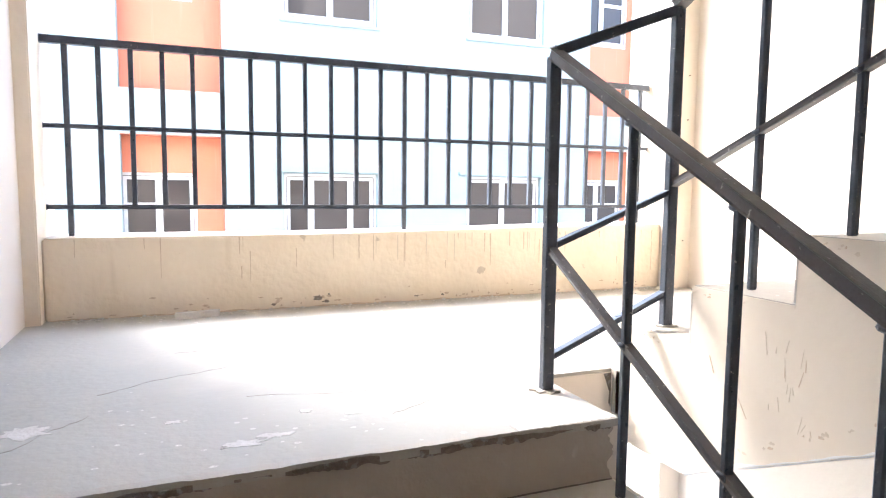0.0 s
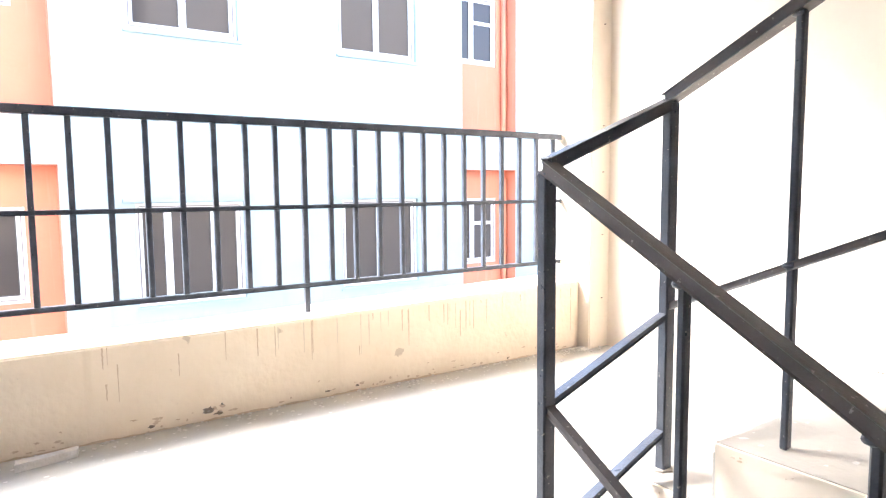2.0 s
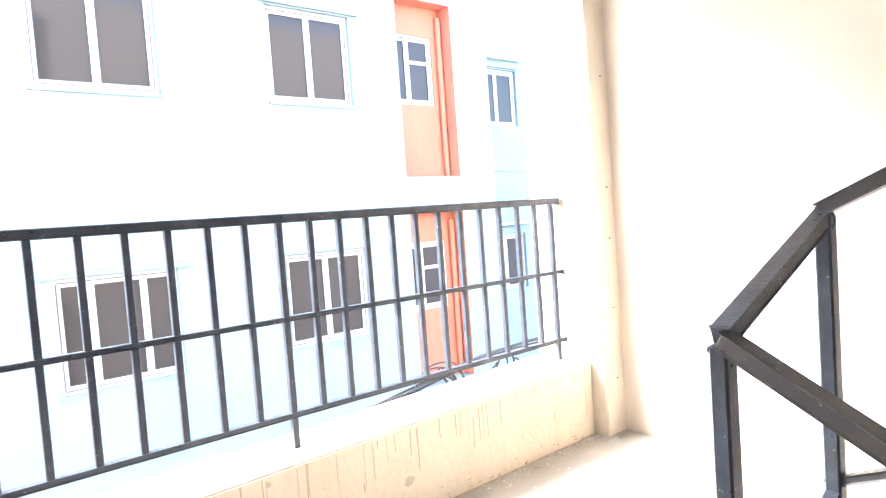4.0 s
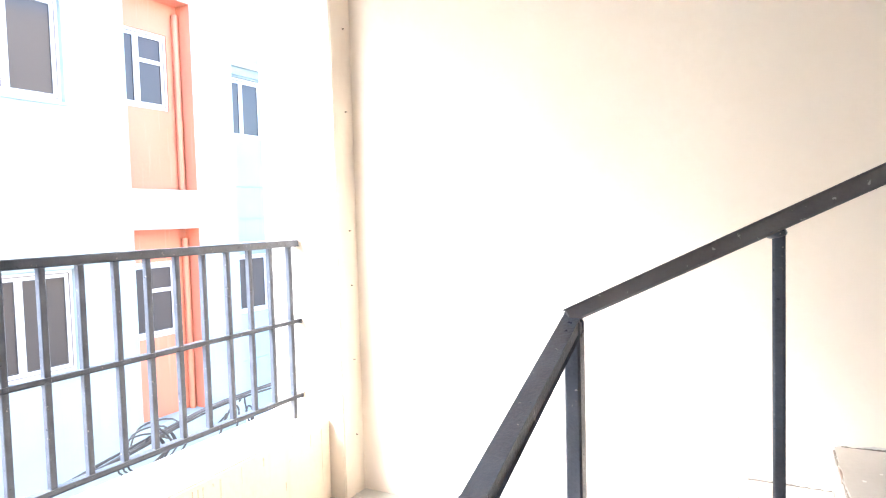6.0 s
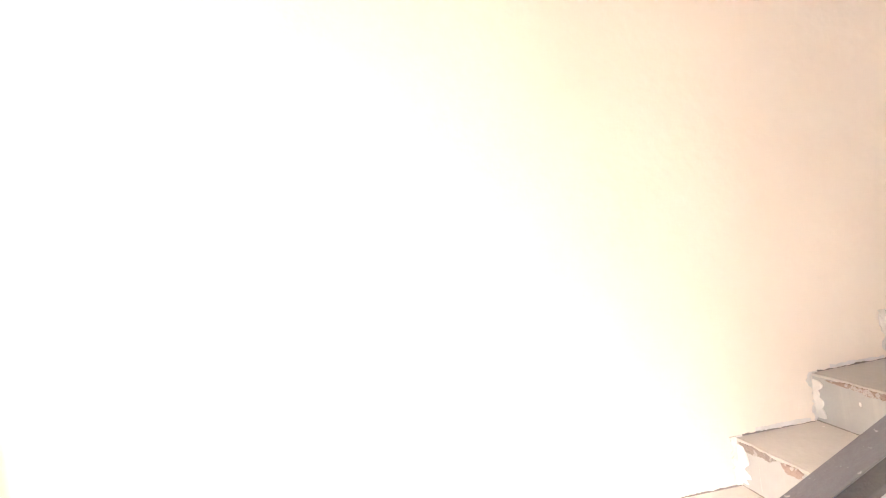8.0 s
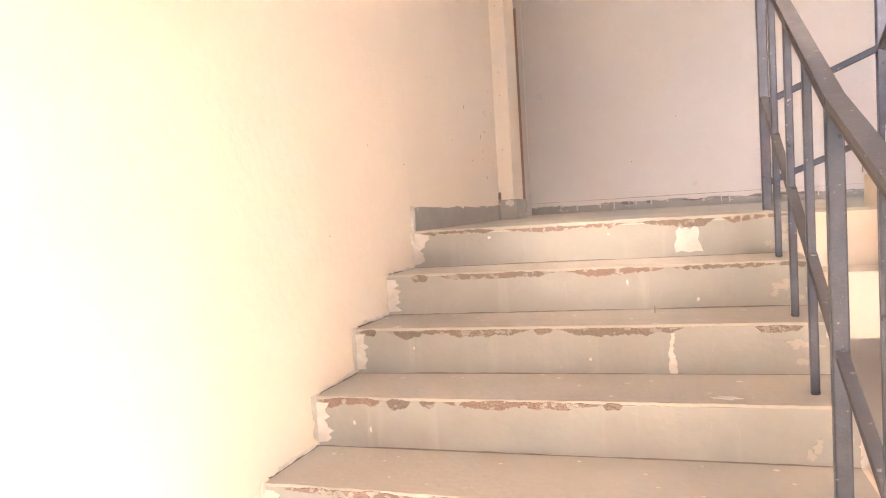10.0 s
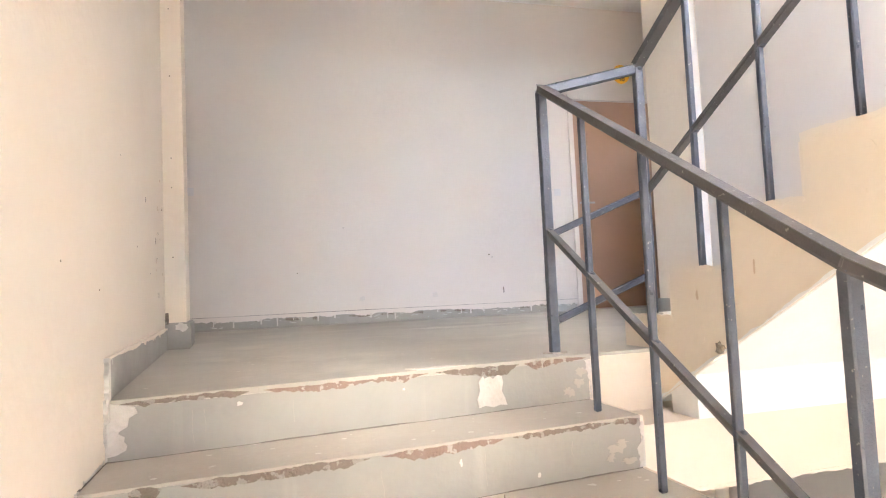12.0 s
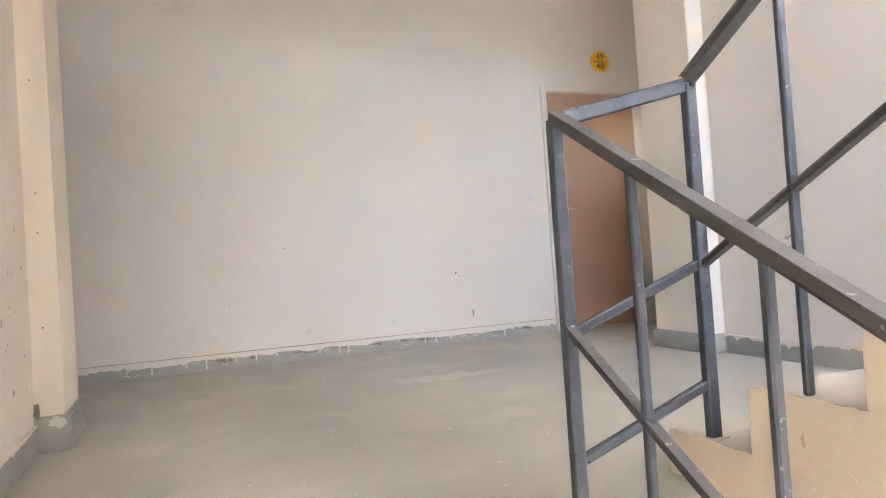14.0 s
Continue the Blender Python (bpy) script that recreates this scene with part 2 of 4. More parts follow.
built("landing_fascia", CREAM, (XA - 0.02, XB + 0.02, YN + 0.044, YN + 0.05, -0.16, -0.012), (XA, XA + 0.006, YA, YN + 0.044, -0.16, -0.012), (XA, XB + 0.004, YE - 0.004, YE + 0.002, 1.30, F - 0.012), (XB + 0.003, XB + 0.05, YN - 0.05, YN + 0.0465, -0.226, -0.012),
      label="cream painted edge of the landings at the stairwell", category="fascia")
# landing beams
built("beam_landing_band", WHITE, (XL, XA - 0.004, -0.15, 0.003, 1.298, 1.475), label="white painted top of the landing beam", category="beam")
built("beam_landing", CREAM, (XL, XB - 0.002, YE - 0.006, 0.0, 1.055, 1.298), (XL, XR, -0.42, YE - 0.006, 1.055, F - 0.152), label="cream painted beam under the landing", category="beam")
# out of view, added to keep sun patches off the landing
built("upper_sun_block", CREAM, (XL + 0.06, -0.04, YP, YPO, STOREY, STOREY + 0.40), (XL + 0.06, -0.04, YP, YPO, 2 * STOREY - 0.45, 2 * STOREY), label="unseen cream parapet and beam added above to block sun", category="parapet")
built("beam_opening", CREAM, (XL, XR, YP, YPO, STOREY - 0.45, STOREY - 0.152), label="cream painted beam over the opening", category="beam")
# walls
tagged(part("wall_right", prism(B(), [(XR, 3.89), (XR, 0.0), (XR + LEAN * 1.95, -1.95), (XR + 0.35, -1.95), (XR + 0.35, 3.89)], "z", -STOREY, 2 * STOREY), CREAM), "cream distempered stair wall, scuffed", "wall", kind="structure")
built("wall_left", OFFWHITE, (XL - 0.2, XL, -2.05, 3.89, -STOREY, 2 * STOREY), label="off-white distempered stair wall", category="wall")
built("wall_far", OFFWHITE, (XE0, XE1, YF - 0.2, YF, -STOREY, 2 * STOREY), label="off-white landing wall with small scuffs", category="wall")
# end walls are out of view; their slots are added to brighten the corridor
built("wall_corridor", CREAM, (XR + 0.3, XE1, -2.3, -2.1, -STOREY, 2 * STOREY), (XE0, XL - 0.2, -2.3, -2.1, -STOREY, 2 * STOREY),
      (XE1, XE1 + 0.2, YF - 0.2, -2.1, -STOREY, F - STOREY + 1.2), (XE1, XE1 + 0.2, YF - 0.2, -2.1, F - STOREY + 1.8, F + 1.70), (XE1, XE1 + 0.2, YF - 0.2, -2.1, F + 1.80, 2 * STOREY), (XE0 - 0.2, XE0, YF - 0.2, -2.1, -STOREY, F - STOREY + 1.2), (XE0 - 0.2, XE0, YF - 0.2, -2.1, F - STOREY + 1.34, F + 1.79), (XE0 - 0.2, XE0, YF - 0.2, -2.1, F + 1.93, 2 * STOREY), label="cream corridor wall, unseen ends slotted to let light in", category="wall")
column_right = built("column_right", CREAM, (0.01, XR + 0.2, -2.34, -1.93, F, 4.65), bevel=0.006, label="cream plastered column with nail marks", category="column")
lean(column_right)
built("column_left", CREAM, (XL - 0.2, XL + 0.11, -2.58, -2.06, F, 4.65), bevel=0.006, label="cream plastered column", category="column")
# daylight on the column's face towards the opening, put in as a paler strip
built("column_lit_strip", OFFWHITE, (XL, XL + 0.110, -2.06, -2.057, F + 0.12, 4.65), label="pale strip painting daylight on the column face", category="trim")
built("column_lower", CREAM, (XL - 0.2, XL + 0.11, -2.58, -2.06, F - STOREY, F - 0.15), (0.01, XR + 0.2, -2.27, -1.97, F - STOREY, F - 0.15), label="cream plastered columns of storey below", category="column")
built("pier_right", CREAM, (-0.04, XR + 0.3, 3.89, 4.345, -STOREY, 2 * STOREY), bevel=0.006, label="cream pier beside the opening with nail marks", category="wall")
built("pier_left", CREAM, (XL - 0.3, XL + 0.06, 3.89, 4.345, -STOREY, 2 * STOREY), bevel=0.006, label="cream pier beside the opening", category="wall")


# ---- stairs ----
def jag(u0, u1, step, lo, hi, jump, rnd):
    """Points along a broken edge whose height wanders between lo and hi."""
    n = max(3, int(abs(u1 - u0) / step))
    v, out = (lo + hi) / 2, []
    for i in range(n + 1):
        v = min(hi, max(lo, v + rnd.uniform(-jump, jump)))
        out.append((u0 + (u1 - u0) * i / n, v))
    return out


def flight(name, label, x0, x1, count, nosing, turn, z0, drop, H=H, shape=None, flat=None):
    """A flight of cement steps; nosing(k) is the y of the k-th nosing, turn +1 when it climbs towards +y."""
    top = tagged(new(name), label, "stairs", kind="structure")
    rnd = random.Random(name)

    def piece(nm, bm, material, owner, text=""):
        return part(nm, shape(bm) if shape else bm, material, owner, text)

    run = abs(nosing(2) - nosing(1))
    out = []
    for k in range(1, count + 1):
        y = nosing(k)
        out += [(y, z0 + (k - 1) * H - (0.003 if k > 1 else 0)), (y, z0 + k * H - 0.003)]
    ye = nosing(count) + turn * 0.004
    out[-1] = (nosing(count), z0 + count * H - 0.004)
    lo1, lo2 = (nosing(1), z0 + H - drop), (ye, z0 + count * H - drop)
    if flat:
        # a flat beam under the foot of the flight
        yk = nosing(1) + (lo2[0] - nosing(1)) * (flat - lo1[1]) / (lo2[1] - lo1[1])
        foot = [(yk, flat), (nosing(1), flat)]
        lo1 = (yk, flat)
    else:
        foot = [lo1]
    out += [(ye, z0 + count * H - 0.16), lo2] + foot
    piece("waist", prism(B(), out, "x", x0, x1), CREAM, top, "cream painted side and soffit")
    sof = [(a, b + 0.001) for a, b in (lo1, lo2)] + [(a, b - 0.004) for a, b in (lo2, lo1)]
    piece("soffit", prism(B(), sof, "x", x0 + 0.004, x1 - 0.004), WHITE, top, "white painted underside")
    xs, xw = (x0, x1) if turn < 0 else (x1, x0)          # open side, wall side
    inw = 1 if turn < 0 else -1
    xa, xb = x0 + (0.012 if turn < 0 else 0), x1 - (0.012 if turn > 0 else 0)
    for k in range(1, count):
        y, z = nosing(k), z0 + k * H
        o = [(u, y - turn * v) for u, v in jag(xa, xb, 0.012, 0.001, 0.0065, 0.0025, rnd)] + [(xb, y + turn * run), (xa, y + turn * run)]
        piece("tread", prism(B(), o, "z", z - 0.009, z), STEP, top)
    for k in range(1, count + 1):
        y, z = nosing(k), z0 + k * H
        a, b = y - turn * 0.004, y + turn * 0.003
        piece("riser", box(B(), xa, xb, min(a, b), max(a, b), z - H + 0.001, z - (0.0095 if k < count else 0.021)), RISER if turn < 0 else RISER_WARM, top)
        # contact shade at the foot of the riser, painted as a thin dark strip
        o = [(u, z - H + 0.0005 + v) for u, v in jag(xa, xb, 0.03, 0.001, 0.0045, 0.002, rnd)] + [(xb, z - H - 0.002), (xa, z - H - 0.002)]
        c = y - turn * 0.0045
        piece("riser_foot_shade", prism(B(), o, "y", min(c, c + turn * 0.003), max(c, c + turn * 0.003)), CRACK_SHADE, top, "dark strip painted as shade at the riser's foot")
        # broken nosing: uneven scraps of bare mortar under the edge
        u = x0 + rnd.uniform(0.0, 0.12)
        while u < x1 - 0.06:
            e = min(u + (rnd.uniform(0.7, 0.9) if turn > 0 else rnd.choice((rnd.uniform(0.05, 0.16), rnd.uniform(0.25, 0.6), rnd.uniform(0.25, 0.6)))), x1 - 0.015)
            if rnd.random() < 0.96 and e - u > 0.03:
                most, up = rnd.uniform(0.008, 0.031), rnd.choice((0.003, 0.003, 0.008))
                low = jag(u, e, 0.0065, 0.003, most, 0.0045, rnd)
                n = len(low) - 1
                low = [(p, z - 0.0125 - (v + 0.003) * min(1, 7 * i / n, 7 * (n - i) / n)) for i, (p, v) in enumerate(low)]
                high = jag(u, e, 0.010, 0.0, 0.005, 0.003, rnd)
                n = len(high) - 1
                high = [(p, z - 0.012 + (0.012 - up - v) * min(1, 5 * i / n, 5 * (n - i) / n)) for i, (p, v) in enumerate(high)][::-1]
                f = y - turn * 0.0075
                piece("broken_edge", prism(B(), low + high, "y", min(f, f + turn * 0.006), max(f, f + turn * 0.006)), BRICK if rnd.random() < 0.12 else PEEL, top, "bare brown mortar where the edge broke")
            u = e + rnd.uniform(0.002, 0.05)
        # cement run over the open side under the tread, and worn paint at the riser's end
        yb = y + turn * run if k < count else y + turn * 0.02
        o = [(v, z - q) for v, q in jag(min(y, yb), max(y, yb), 0.009, 0.006, 0.024, 0.007, rnd)] + ([(max(y, yb), z - 0.001), (min(y, yb), z - 0.001)] if turn < 0 else [(v, z - 0.001 + q) for v, q in jag(max(y, yb), min(y, yb), 0.009, 0.0, 0.007, 0.003, rnd)])
        piece("cement_run", prism(B(), o, "x", xs - 0.002, xs + 0.002), CREAM, top, "ragged lip under the tread at the open side")
        o = [(xs + inw * q, v) for v, q in jag(z - H + 0.004, z - 0.022, 0.008, 0.004, 0.03, 0.009, rnd)] + [(xs - inw * 0.001, z - 0.022), (xs - inw * 0.001, z - H + 0.004)]
        piece("paint_end", prism(B(), o, "y", min(c, c + turn * 0.004) - 0.001, max(c, c + turn * 0.004)), CREAM if turn > 0 else PLASTER, top, "ragged pale paint at the end of the riser")
    # ragged border of the white underside on the open side
    o = []
    for v, q in jag(0.0, 1.0, 0.008, 0.003, 0.015, 0.005, rnd):
        o.append((lo1[0] + (lo2[0] - lo1[0]) * v, lo1[1] + (lo2[1] - lo1[1]) * v + q))
    piece("paint_border", prism(B(), o + [(lo2[0], lo2[1] + 0.001), (lo1[0], lo1[1] + 0.001)], "x", xs - 0.0015, xs + 0.0015), WHITE, top, "ragged white border of the underside paint")
    return top


def nos_b(k):
    return (9 - k) * T


def nos_a(k):
    return YA - (9 - k) * 0.295


def nos_c(k):
    return C0 + (k - 1) * TC


flight("stair_flight_upper", "grey cement steps with broken nosings, cream sides", XB, XR, 9, nos_b, -1, 0.0, 0.565, shape=skew, flat=-0.228)
flight("stair_flight_lower", "grey cement steps with worn nosings", XL, XA, 9, nos_a, 1, F - STOREY, 0.46)
flight("stair_flight_next", "cream-sided cement flight rising from the landing", XL, XA, 8, nos_c, 1, F - 0.047, 0.44, H=HC)
bm = prism(B(), [(8 * T - 0.01, STOREY), (8 * T - 0.01, STOREY - 0.4), (0, F + STOREY - 0.48), (0, F + STOREY)], "x", XB, XR)
tagged(part("stair_flight_overhead", bm, WHITE), "white soffit of the flight overhead", "stairs", kind="structure")

tagged(part("landing_nosing", skew(prism(B(), [(u, v) for u, v in jag(XB, XR, 0.012, 0.001, 0.0065, 0.003, random.Random(61))] + [(XR, -0.004), (XB, -0.004)], "z", F - 0.02, F)), FLOOR), "worn cement edge of the landing", "nosing", kind="structure")

tagged(part("landing_nosing", prism(B(), [(u, YA - v) for u, v in jag(XL, XA, 0.015, 0.001, 0.009, 0.004, random.Random(62))] + [(XA, YA + 0.012), (XL, YA + 0.03)], "z", -0.02, 0.0015), STEP), "worn cement edge of the half landing", "nosing", kind="structure")

# plaster wear on the steps
rnd = random.Random(5)


def blob(bm, cu, cv, ru, rv, axis, lo, hi, n=14, rough=0.25, r=rnd):
    o = []
    for i in range(n):
        a = i * math.tau / n
        f = 1 + r.uniform(-rough, rough)
        o.append((cu + ru * f * math.cos(a), cv + rv * f * math.sin(a)))
    return prism(bm, o, axis, lo, hi)


def slab_patch(name, bm, material, label, category="patch", shape=None):
    return tagged(part(name, shape(bm) if shape else bm, material), label, category, kind="structure")


slab_patch("plaster_patch", prism(B(), [(-1.135, F - .150), (-1.11, F - .146), (-1.08, F - .152), (-1.05, F - .144), (-1.026, F - .150), (-1.020, F - .12), (-1.032, F - .09), (-1.028, F - .06), (-1.045, F - .040), (-1.05, F - .052), (-1.07, F - .044), (-1.085, F - .055), (-1.10, F - .042), (-1.118, F - .046), (-1.122, F - .07), (-1.116, F - .10), (-1.128, F - .125)], "y", 0.003, 0.008), PLASTER, "white plaster patch on the top riser", shape=skew)
o = [(-1.004 + q, v) for v, q in jag(7 * H - .166, 7 * H - .03, 0.007, -0.006, 0.006, 0.005, rnd)] + [(-1.018 - q, v) for v, q in jag(7 * H - .03, 7 * H - .166, 0.007, -0.005, 0.008, 0.005, rnd)]
bm = prism(B(), o, "y", 2 * T + 0.003, 2 * T + 0.008)
slab_patch("plaster_drip", bm, PLASTER, "white plaster drip down a riser", shape=skew)
for k in range(3, 10):
    y, z = nos_b(k), k * H
    o = [(y + .004 + q, v) for v, q in jag(z - H + .006, z + .004, 0.009, 0.0, 0.026, 0.011, rnd)] + [(y - .018, z + .004), (y - .008, z - .02), (y - .006, z - H + .006)]
    slab_patch("plaster_edge", prism(B(), o, "x", XR - 0.005, XR - 0.0005), PLASTER, "ragged white plaster where step meets wall", shape=skew)
    bm = prism(B(), [(XR - 0.042 + rnd.uniform(-.020, .016), z - .02 - i * .012) for i in range(12)] + [(XR - .002, z - .155), (XR - .002, z - .02)], "y", y + 0.002, y + 0.008)
    slab_patch("plaster_edge", bm, PLASTER, "ragged white plaster where step meets wall", shape=skew)


# ---- railings ----
def stair_rail(label, x, y1, z1, y2, z2, low1, low2, posts, thick, w=0.038, bends=()):
    """A welded tube railing along a flight from (y1, z1) to (y2, z2), tops of the end posts, with kinks at bends; posts: (y, foot)."""
    top = tagged(new("stair_railing"), label, "railing", group="stair railings")
    line = [(y1, z1, low1), *bends, (y2, z2, low2)]
    for (a, b, c), (d, e, f) in zip(line, line[1:]):
        part("handrail", bar(B(), (x, a, b), (x, d, e), 0.035, 0.029), DUSTY, top, "dusty dark handrail")
        part("middle_rail", bar(B(), (x, a, c), (x, d, f), 0.019, 0.019), DUSTY, top)
    for i, (y, foot) in enumerate(posts):
        p, q = next(((p, q) for p, q in zip(line, line[1:]) if min(p[0], q[0]) - 1e-6 <= y <= max(p[0], q[0]) + 1e-6), (line[-2], line[-1]))
        f = (y - p[0]) / (q[0] - p[0])
        rail, low = p[1] + f * (q[1] - p[1]), p[2] + f * (q[2] - p[2])
        ww = w if i in thick else 0.024
        part("post", bar(B(), (x, y, foot), (x, y, rail - 0.012), ww, ww * 0.8, up=(0, 1, 0)), METAL, top)
        for zz, rad in ((low, 0.013), (rail - 0.018, 0.015)):
            bm = B()
            bmesh.ops.create_icosphere(bm, subdivisions=2, radius=rad, matrix=Matrix.Translation((x - 0.004, y + 0.006, zz)) @ Matrix.Diagonal((1, 1.25, 0.7, 1)))
            part("weld", bm, METAL, top, "lumpy painted weld")
    return top


XPB, XPA, XPC = -1.40, -1.842, -1.822
YF1, YF2, YP1, YP2 = -0.325, -0.29, 2.352, 2.346
rail_b = stair_rail("dark grey steel stair railing beside the upper flight", XPB, YF1, 2.582, YP2 + 0.008, 1.19, 2.013, 0.625,
                    [(YF1, F)] + [(y, k * H) for y, k in ((-0.008, 8), (0.35, 7), (0.68, 6), (1.02, 5), (1.42, 4), (1.73, 3), (2.01, 2))] + [(YP2, H)], {0, 4, 8}, bends=((1.02, 1.815, 1.225), (1.52, 1.594, 0.985)))
rail_a = stair_rail("dark grey steel stair railing beside the lower flight", XPA, YP1, 1.006, YP1 - 8 * 0.295, 1.006 - 8 * H, 0.44, 0.44 - 8 * H,
                    [(YP1, 0.0)] + [(y, -(i + 1) * H) for i, y in enumerate((1.98, 1.645, 1.335, 1.03, 0.73, 0.43, 0.13, YP1 - 8 * 0.295 + 0.02))], {0, 4, 8})
rail_c = stair_rail("dark grey steel stair railing beside the next flight", XPC, YF2, 2.685, YF2 + 7 * TC, 2.685 + 7 * HC, 2.15, 2.15 + 7 * HC,
                    [(y, F - 0.047 + (i + 1) * HC) for i, y in enumerate((YF2, 0.038, 0.378, 0.71, 1.04, 1.37, 1.69))] + [(YF2 + 7 * TC, STOREY)], {0, 4})


def rail_link(owner, a, b, z):
    part("link_rail", bar(B(), (*a, z[0]), (*b, z[1]), 0.026, 0.032), METAL, owner)
    part("link_bar", bar(B(), (*a, z[2]), (*b, z[3]), 0.018), METAL, owner)
    part("link_bar", bar(B(), (*a, z[4]), (*b, z[5]), 0.018), METAL, owner)


rail_link(rail_b, (XPA, YP1), (XPB, YP2), (1.01, 1.178, 0.44, 0.612, 0.10, 0.285))
rail_link(rail_c, (XPB, YF1), (XPC, YF2), (2.568, 2.67, F + 0.46, F + 0.63, F + 0.12, F + 0.29))

# ---- half landing: parapet and its railing ----
bm = box(B(), XL + 0.06, -0.04, YP, YPO, 0.0, 0.403, bevel=0.008)
bmesh.ops.bisect_plane(bm, geom=bm.verts[:] + bm.edges[:] + bm.faces[:], plane_co=(-2.2, 0, 0), plane_no=(1, 0, 0))
for v in bm.verts:
    if v.co.z > 0.2:
        v.co.z -= 0.031 * min(1.0, (-0.04 - v.co.x) / 2.16)     # the coping dips away from the pier
tagged(part("parapet", bm, STAINED), "low cream parapet with dark water stains", "parapet", kind="structure")
parapet_rail = tagged(new("balcony_railing"), "dark grey steel railing of square bars on the parapet", "railing")
YR = 4.135
part("top_rail", bar(B(), (-3.44, YR, 1.266), (-0.046, YR, 1.266), 0.032, 0.034), METAL, parapet_rail)
part("middle_rail", bar(B(), (-3.44, YR, 0.88), (-0.046, YR, 0.88), 0.02, 0.02), METAL, parapet_rail)
part("bottom_rail", bar(B(), (-3.44, YR, 0.508), (-0.046, YR, 0.508), 0.022, 0.022), METAL, parapet_rail)
for i in range(25):
    xb = -1.707 + (i - 12) * (0.1363 if i < 12 else 0.1330)
    foot = 0.36 if i % 12 == 0 else 0.508
    part("baluster", bar(B(), (xb, YR, foot), (xb, YR, 1.258), 0.023 if i % 12 else 0.025, up=(0, 1, 0), bevel=0.002), METAL, parapet_rail)

# ---- corridor: doors, sign, skirting ----
def flat_door(name, x0, x1, z0, label, hardware=True):
    top = tagged(new(name), label, "door", kind="structure")
    fr = B()
    box(fr, x0 - 0.05, x0, YF, YF + 0.02, z0, z0 + 2.14)
    box(fr, x1, x1 + 0.05, YF, YF + 0.02, z0, z0 + 2.14)
    box(fr, x0 - 0.05, x1 + 0.05, YF, YF + 0.02, z0 + 2.14, z0 + 2.20)
    part("door_frame", fr, OFFWHITE, top)
    part("door_leaf", box(B(), x0, x1, YF, YF + 0.012, z0 + 0.012, z0 + 2.13, bevel=0.003), DOOR, top)
    if hardware:
        part("latch", bar(B(), (x1 - 0.03, YF + 0.022, z0 + 1.08), (x1 - 0.19, YF + 0.022, z0 + 1.08), 0.014, bevel=0.002), STEEL, top)
        part("padlock", box(B(), x1 - 0.135, x1 - 0.10, YF + 0.012, YF + 0.03, z0 + 0.98, z0 + 1.03, bevel=0.004), STEEL, top)
        part("pull_handle", tube(B(), [(x1 - 0.10, YF + 0.012, z0 + 1.18), (x1 - 0.10, YF + 0.045, z0 + 1.20), (x1 - 0.10, YF + 0.045, z0 + 1.31), (x1 - 0.10, YF + 0.012, z0 + 1.33)], 0.006), STEEL, top)
    return top


flat_door("door_1", -4.28, -3.38, F, "closed brown laminate door with padlocked latch")
flat_door("door_2", 0.475, 1.375, F, "closed brown laminate door in plain wall", False)
flat_door("door_3", -4.28, -3.38, F - STOREY, "closed brown door of the storey below")
flat_door("door_4", 0.475, 1.375, F - STOREY, "closed brown door of the storey below", False)

number_sign = tagged(new("number_sign"), "round yellow painted number sign above the door", "sign")
SX, SZ = -3.976, F + 2.434
bm = B()
bmesh.ops.create_cone(bm, cap_ends=True, segments=40, radius1=0.10, radius2=0.10, depth=0.004, matrix=Matrix.Translation((SX, YF + 0.002, SZ)) @ Matrix.Rotation(math.pi / 2, 4, "X") )
part("disc", bm, YELLOW, number_sign)


def written(text, x, z, size, name, owner):
    cu = bpy.data.curves.new(name, "FONT")
    cu.body, cu.size, cu.align_x, cu.align_y, cu.extrude = text, size, "CENTER", "CENTER", 0.001
    tmp = bpy.data.objects.new(name, cu)
    scene.collection.objects.link(tmp)
    bpy.context.view_layer.update()
    me = bpy.data.meshes.new_from_object(tmp.evaluated_get(bpy.context.evaluated_depsgraph_get()))
    bpy.data.objects.remove(tmp)
    me.transform(Matrix.Translation((x, YF + 0.006, z)) @ Matrix.Rotation(math.pi, 4, "Z") @ Matrix.Rotation(math.pi / 2, 4, "X"))
    me.materials.clear()
    me.materials.append(INK)
    ob = new(name, me)
    ob.parent = owner
    return ob


written("49", SX, SZ + 0.045, 0.085, "numerals", number_sign)
written("48", SX, SZ - 0.045, 0.085, "numerals", number_sign)
part("dividing_line", box(B(), SX - 0.07, SX + 0.07, YF + 0.004, YF + 0.007, SZ - 0.003, SZ + 0.003), INK, number_sign)

# skirting with an uneven painted top
def skirting(name, x0, x1, y, z, height, axis="y", t=0.010, low=0.03, seed=1, side=1, paint=OFFWHITE, lift=0.03, shape=None):
    """Cement skirting, and the wall paint that laps raggedly over its top."""
    r = random.Random(seed)
    o = [(x0, z), (x1, z), (x1, z + height), (x0, z + height)]
    ob = tagged(part(name, prism(B(), o, axis, min(y, y + side * t), max(y, y + side * t)), SKIRT), "grey cement skirting with ragged painted top edge", "baseboard", kind="structure")
    edge, drip = [], 0.0
    for u, v in jag(x0, x1, 0.013, 0.0, low, low * 0.34, r):
        if r.random() < 0.06:
            drip = r.uniform(0.3, 1.0) * low
        edge.append((u, z + height - v - drip))
        drip = drip * 0.3 if drip > 0.004 else 0.0
    o = edge + [(x1, z + height + lift), (x0, z + height + lift)]
    w = t + 0.0025
    lap = tagged(part("paint_lap", prism(B(), o, axis, min(y, y + side * w), max(y, y + side * w)), paint), "wall paint lapping raggedly over the skirting", "trim", kind="structure")
    if shape:
        shape(ob), shape(lap)
    return ob


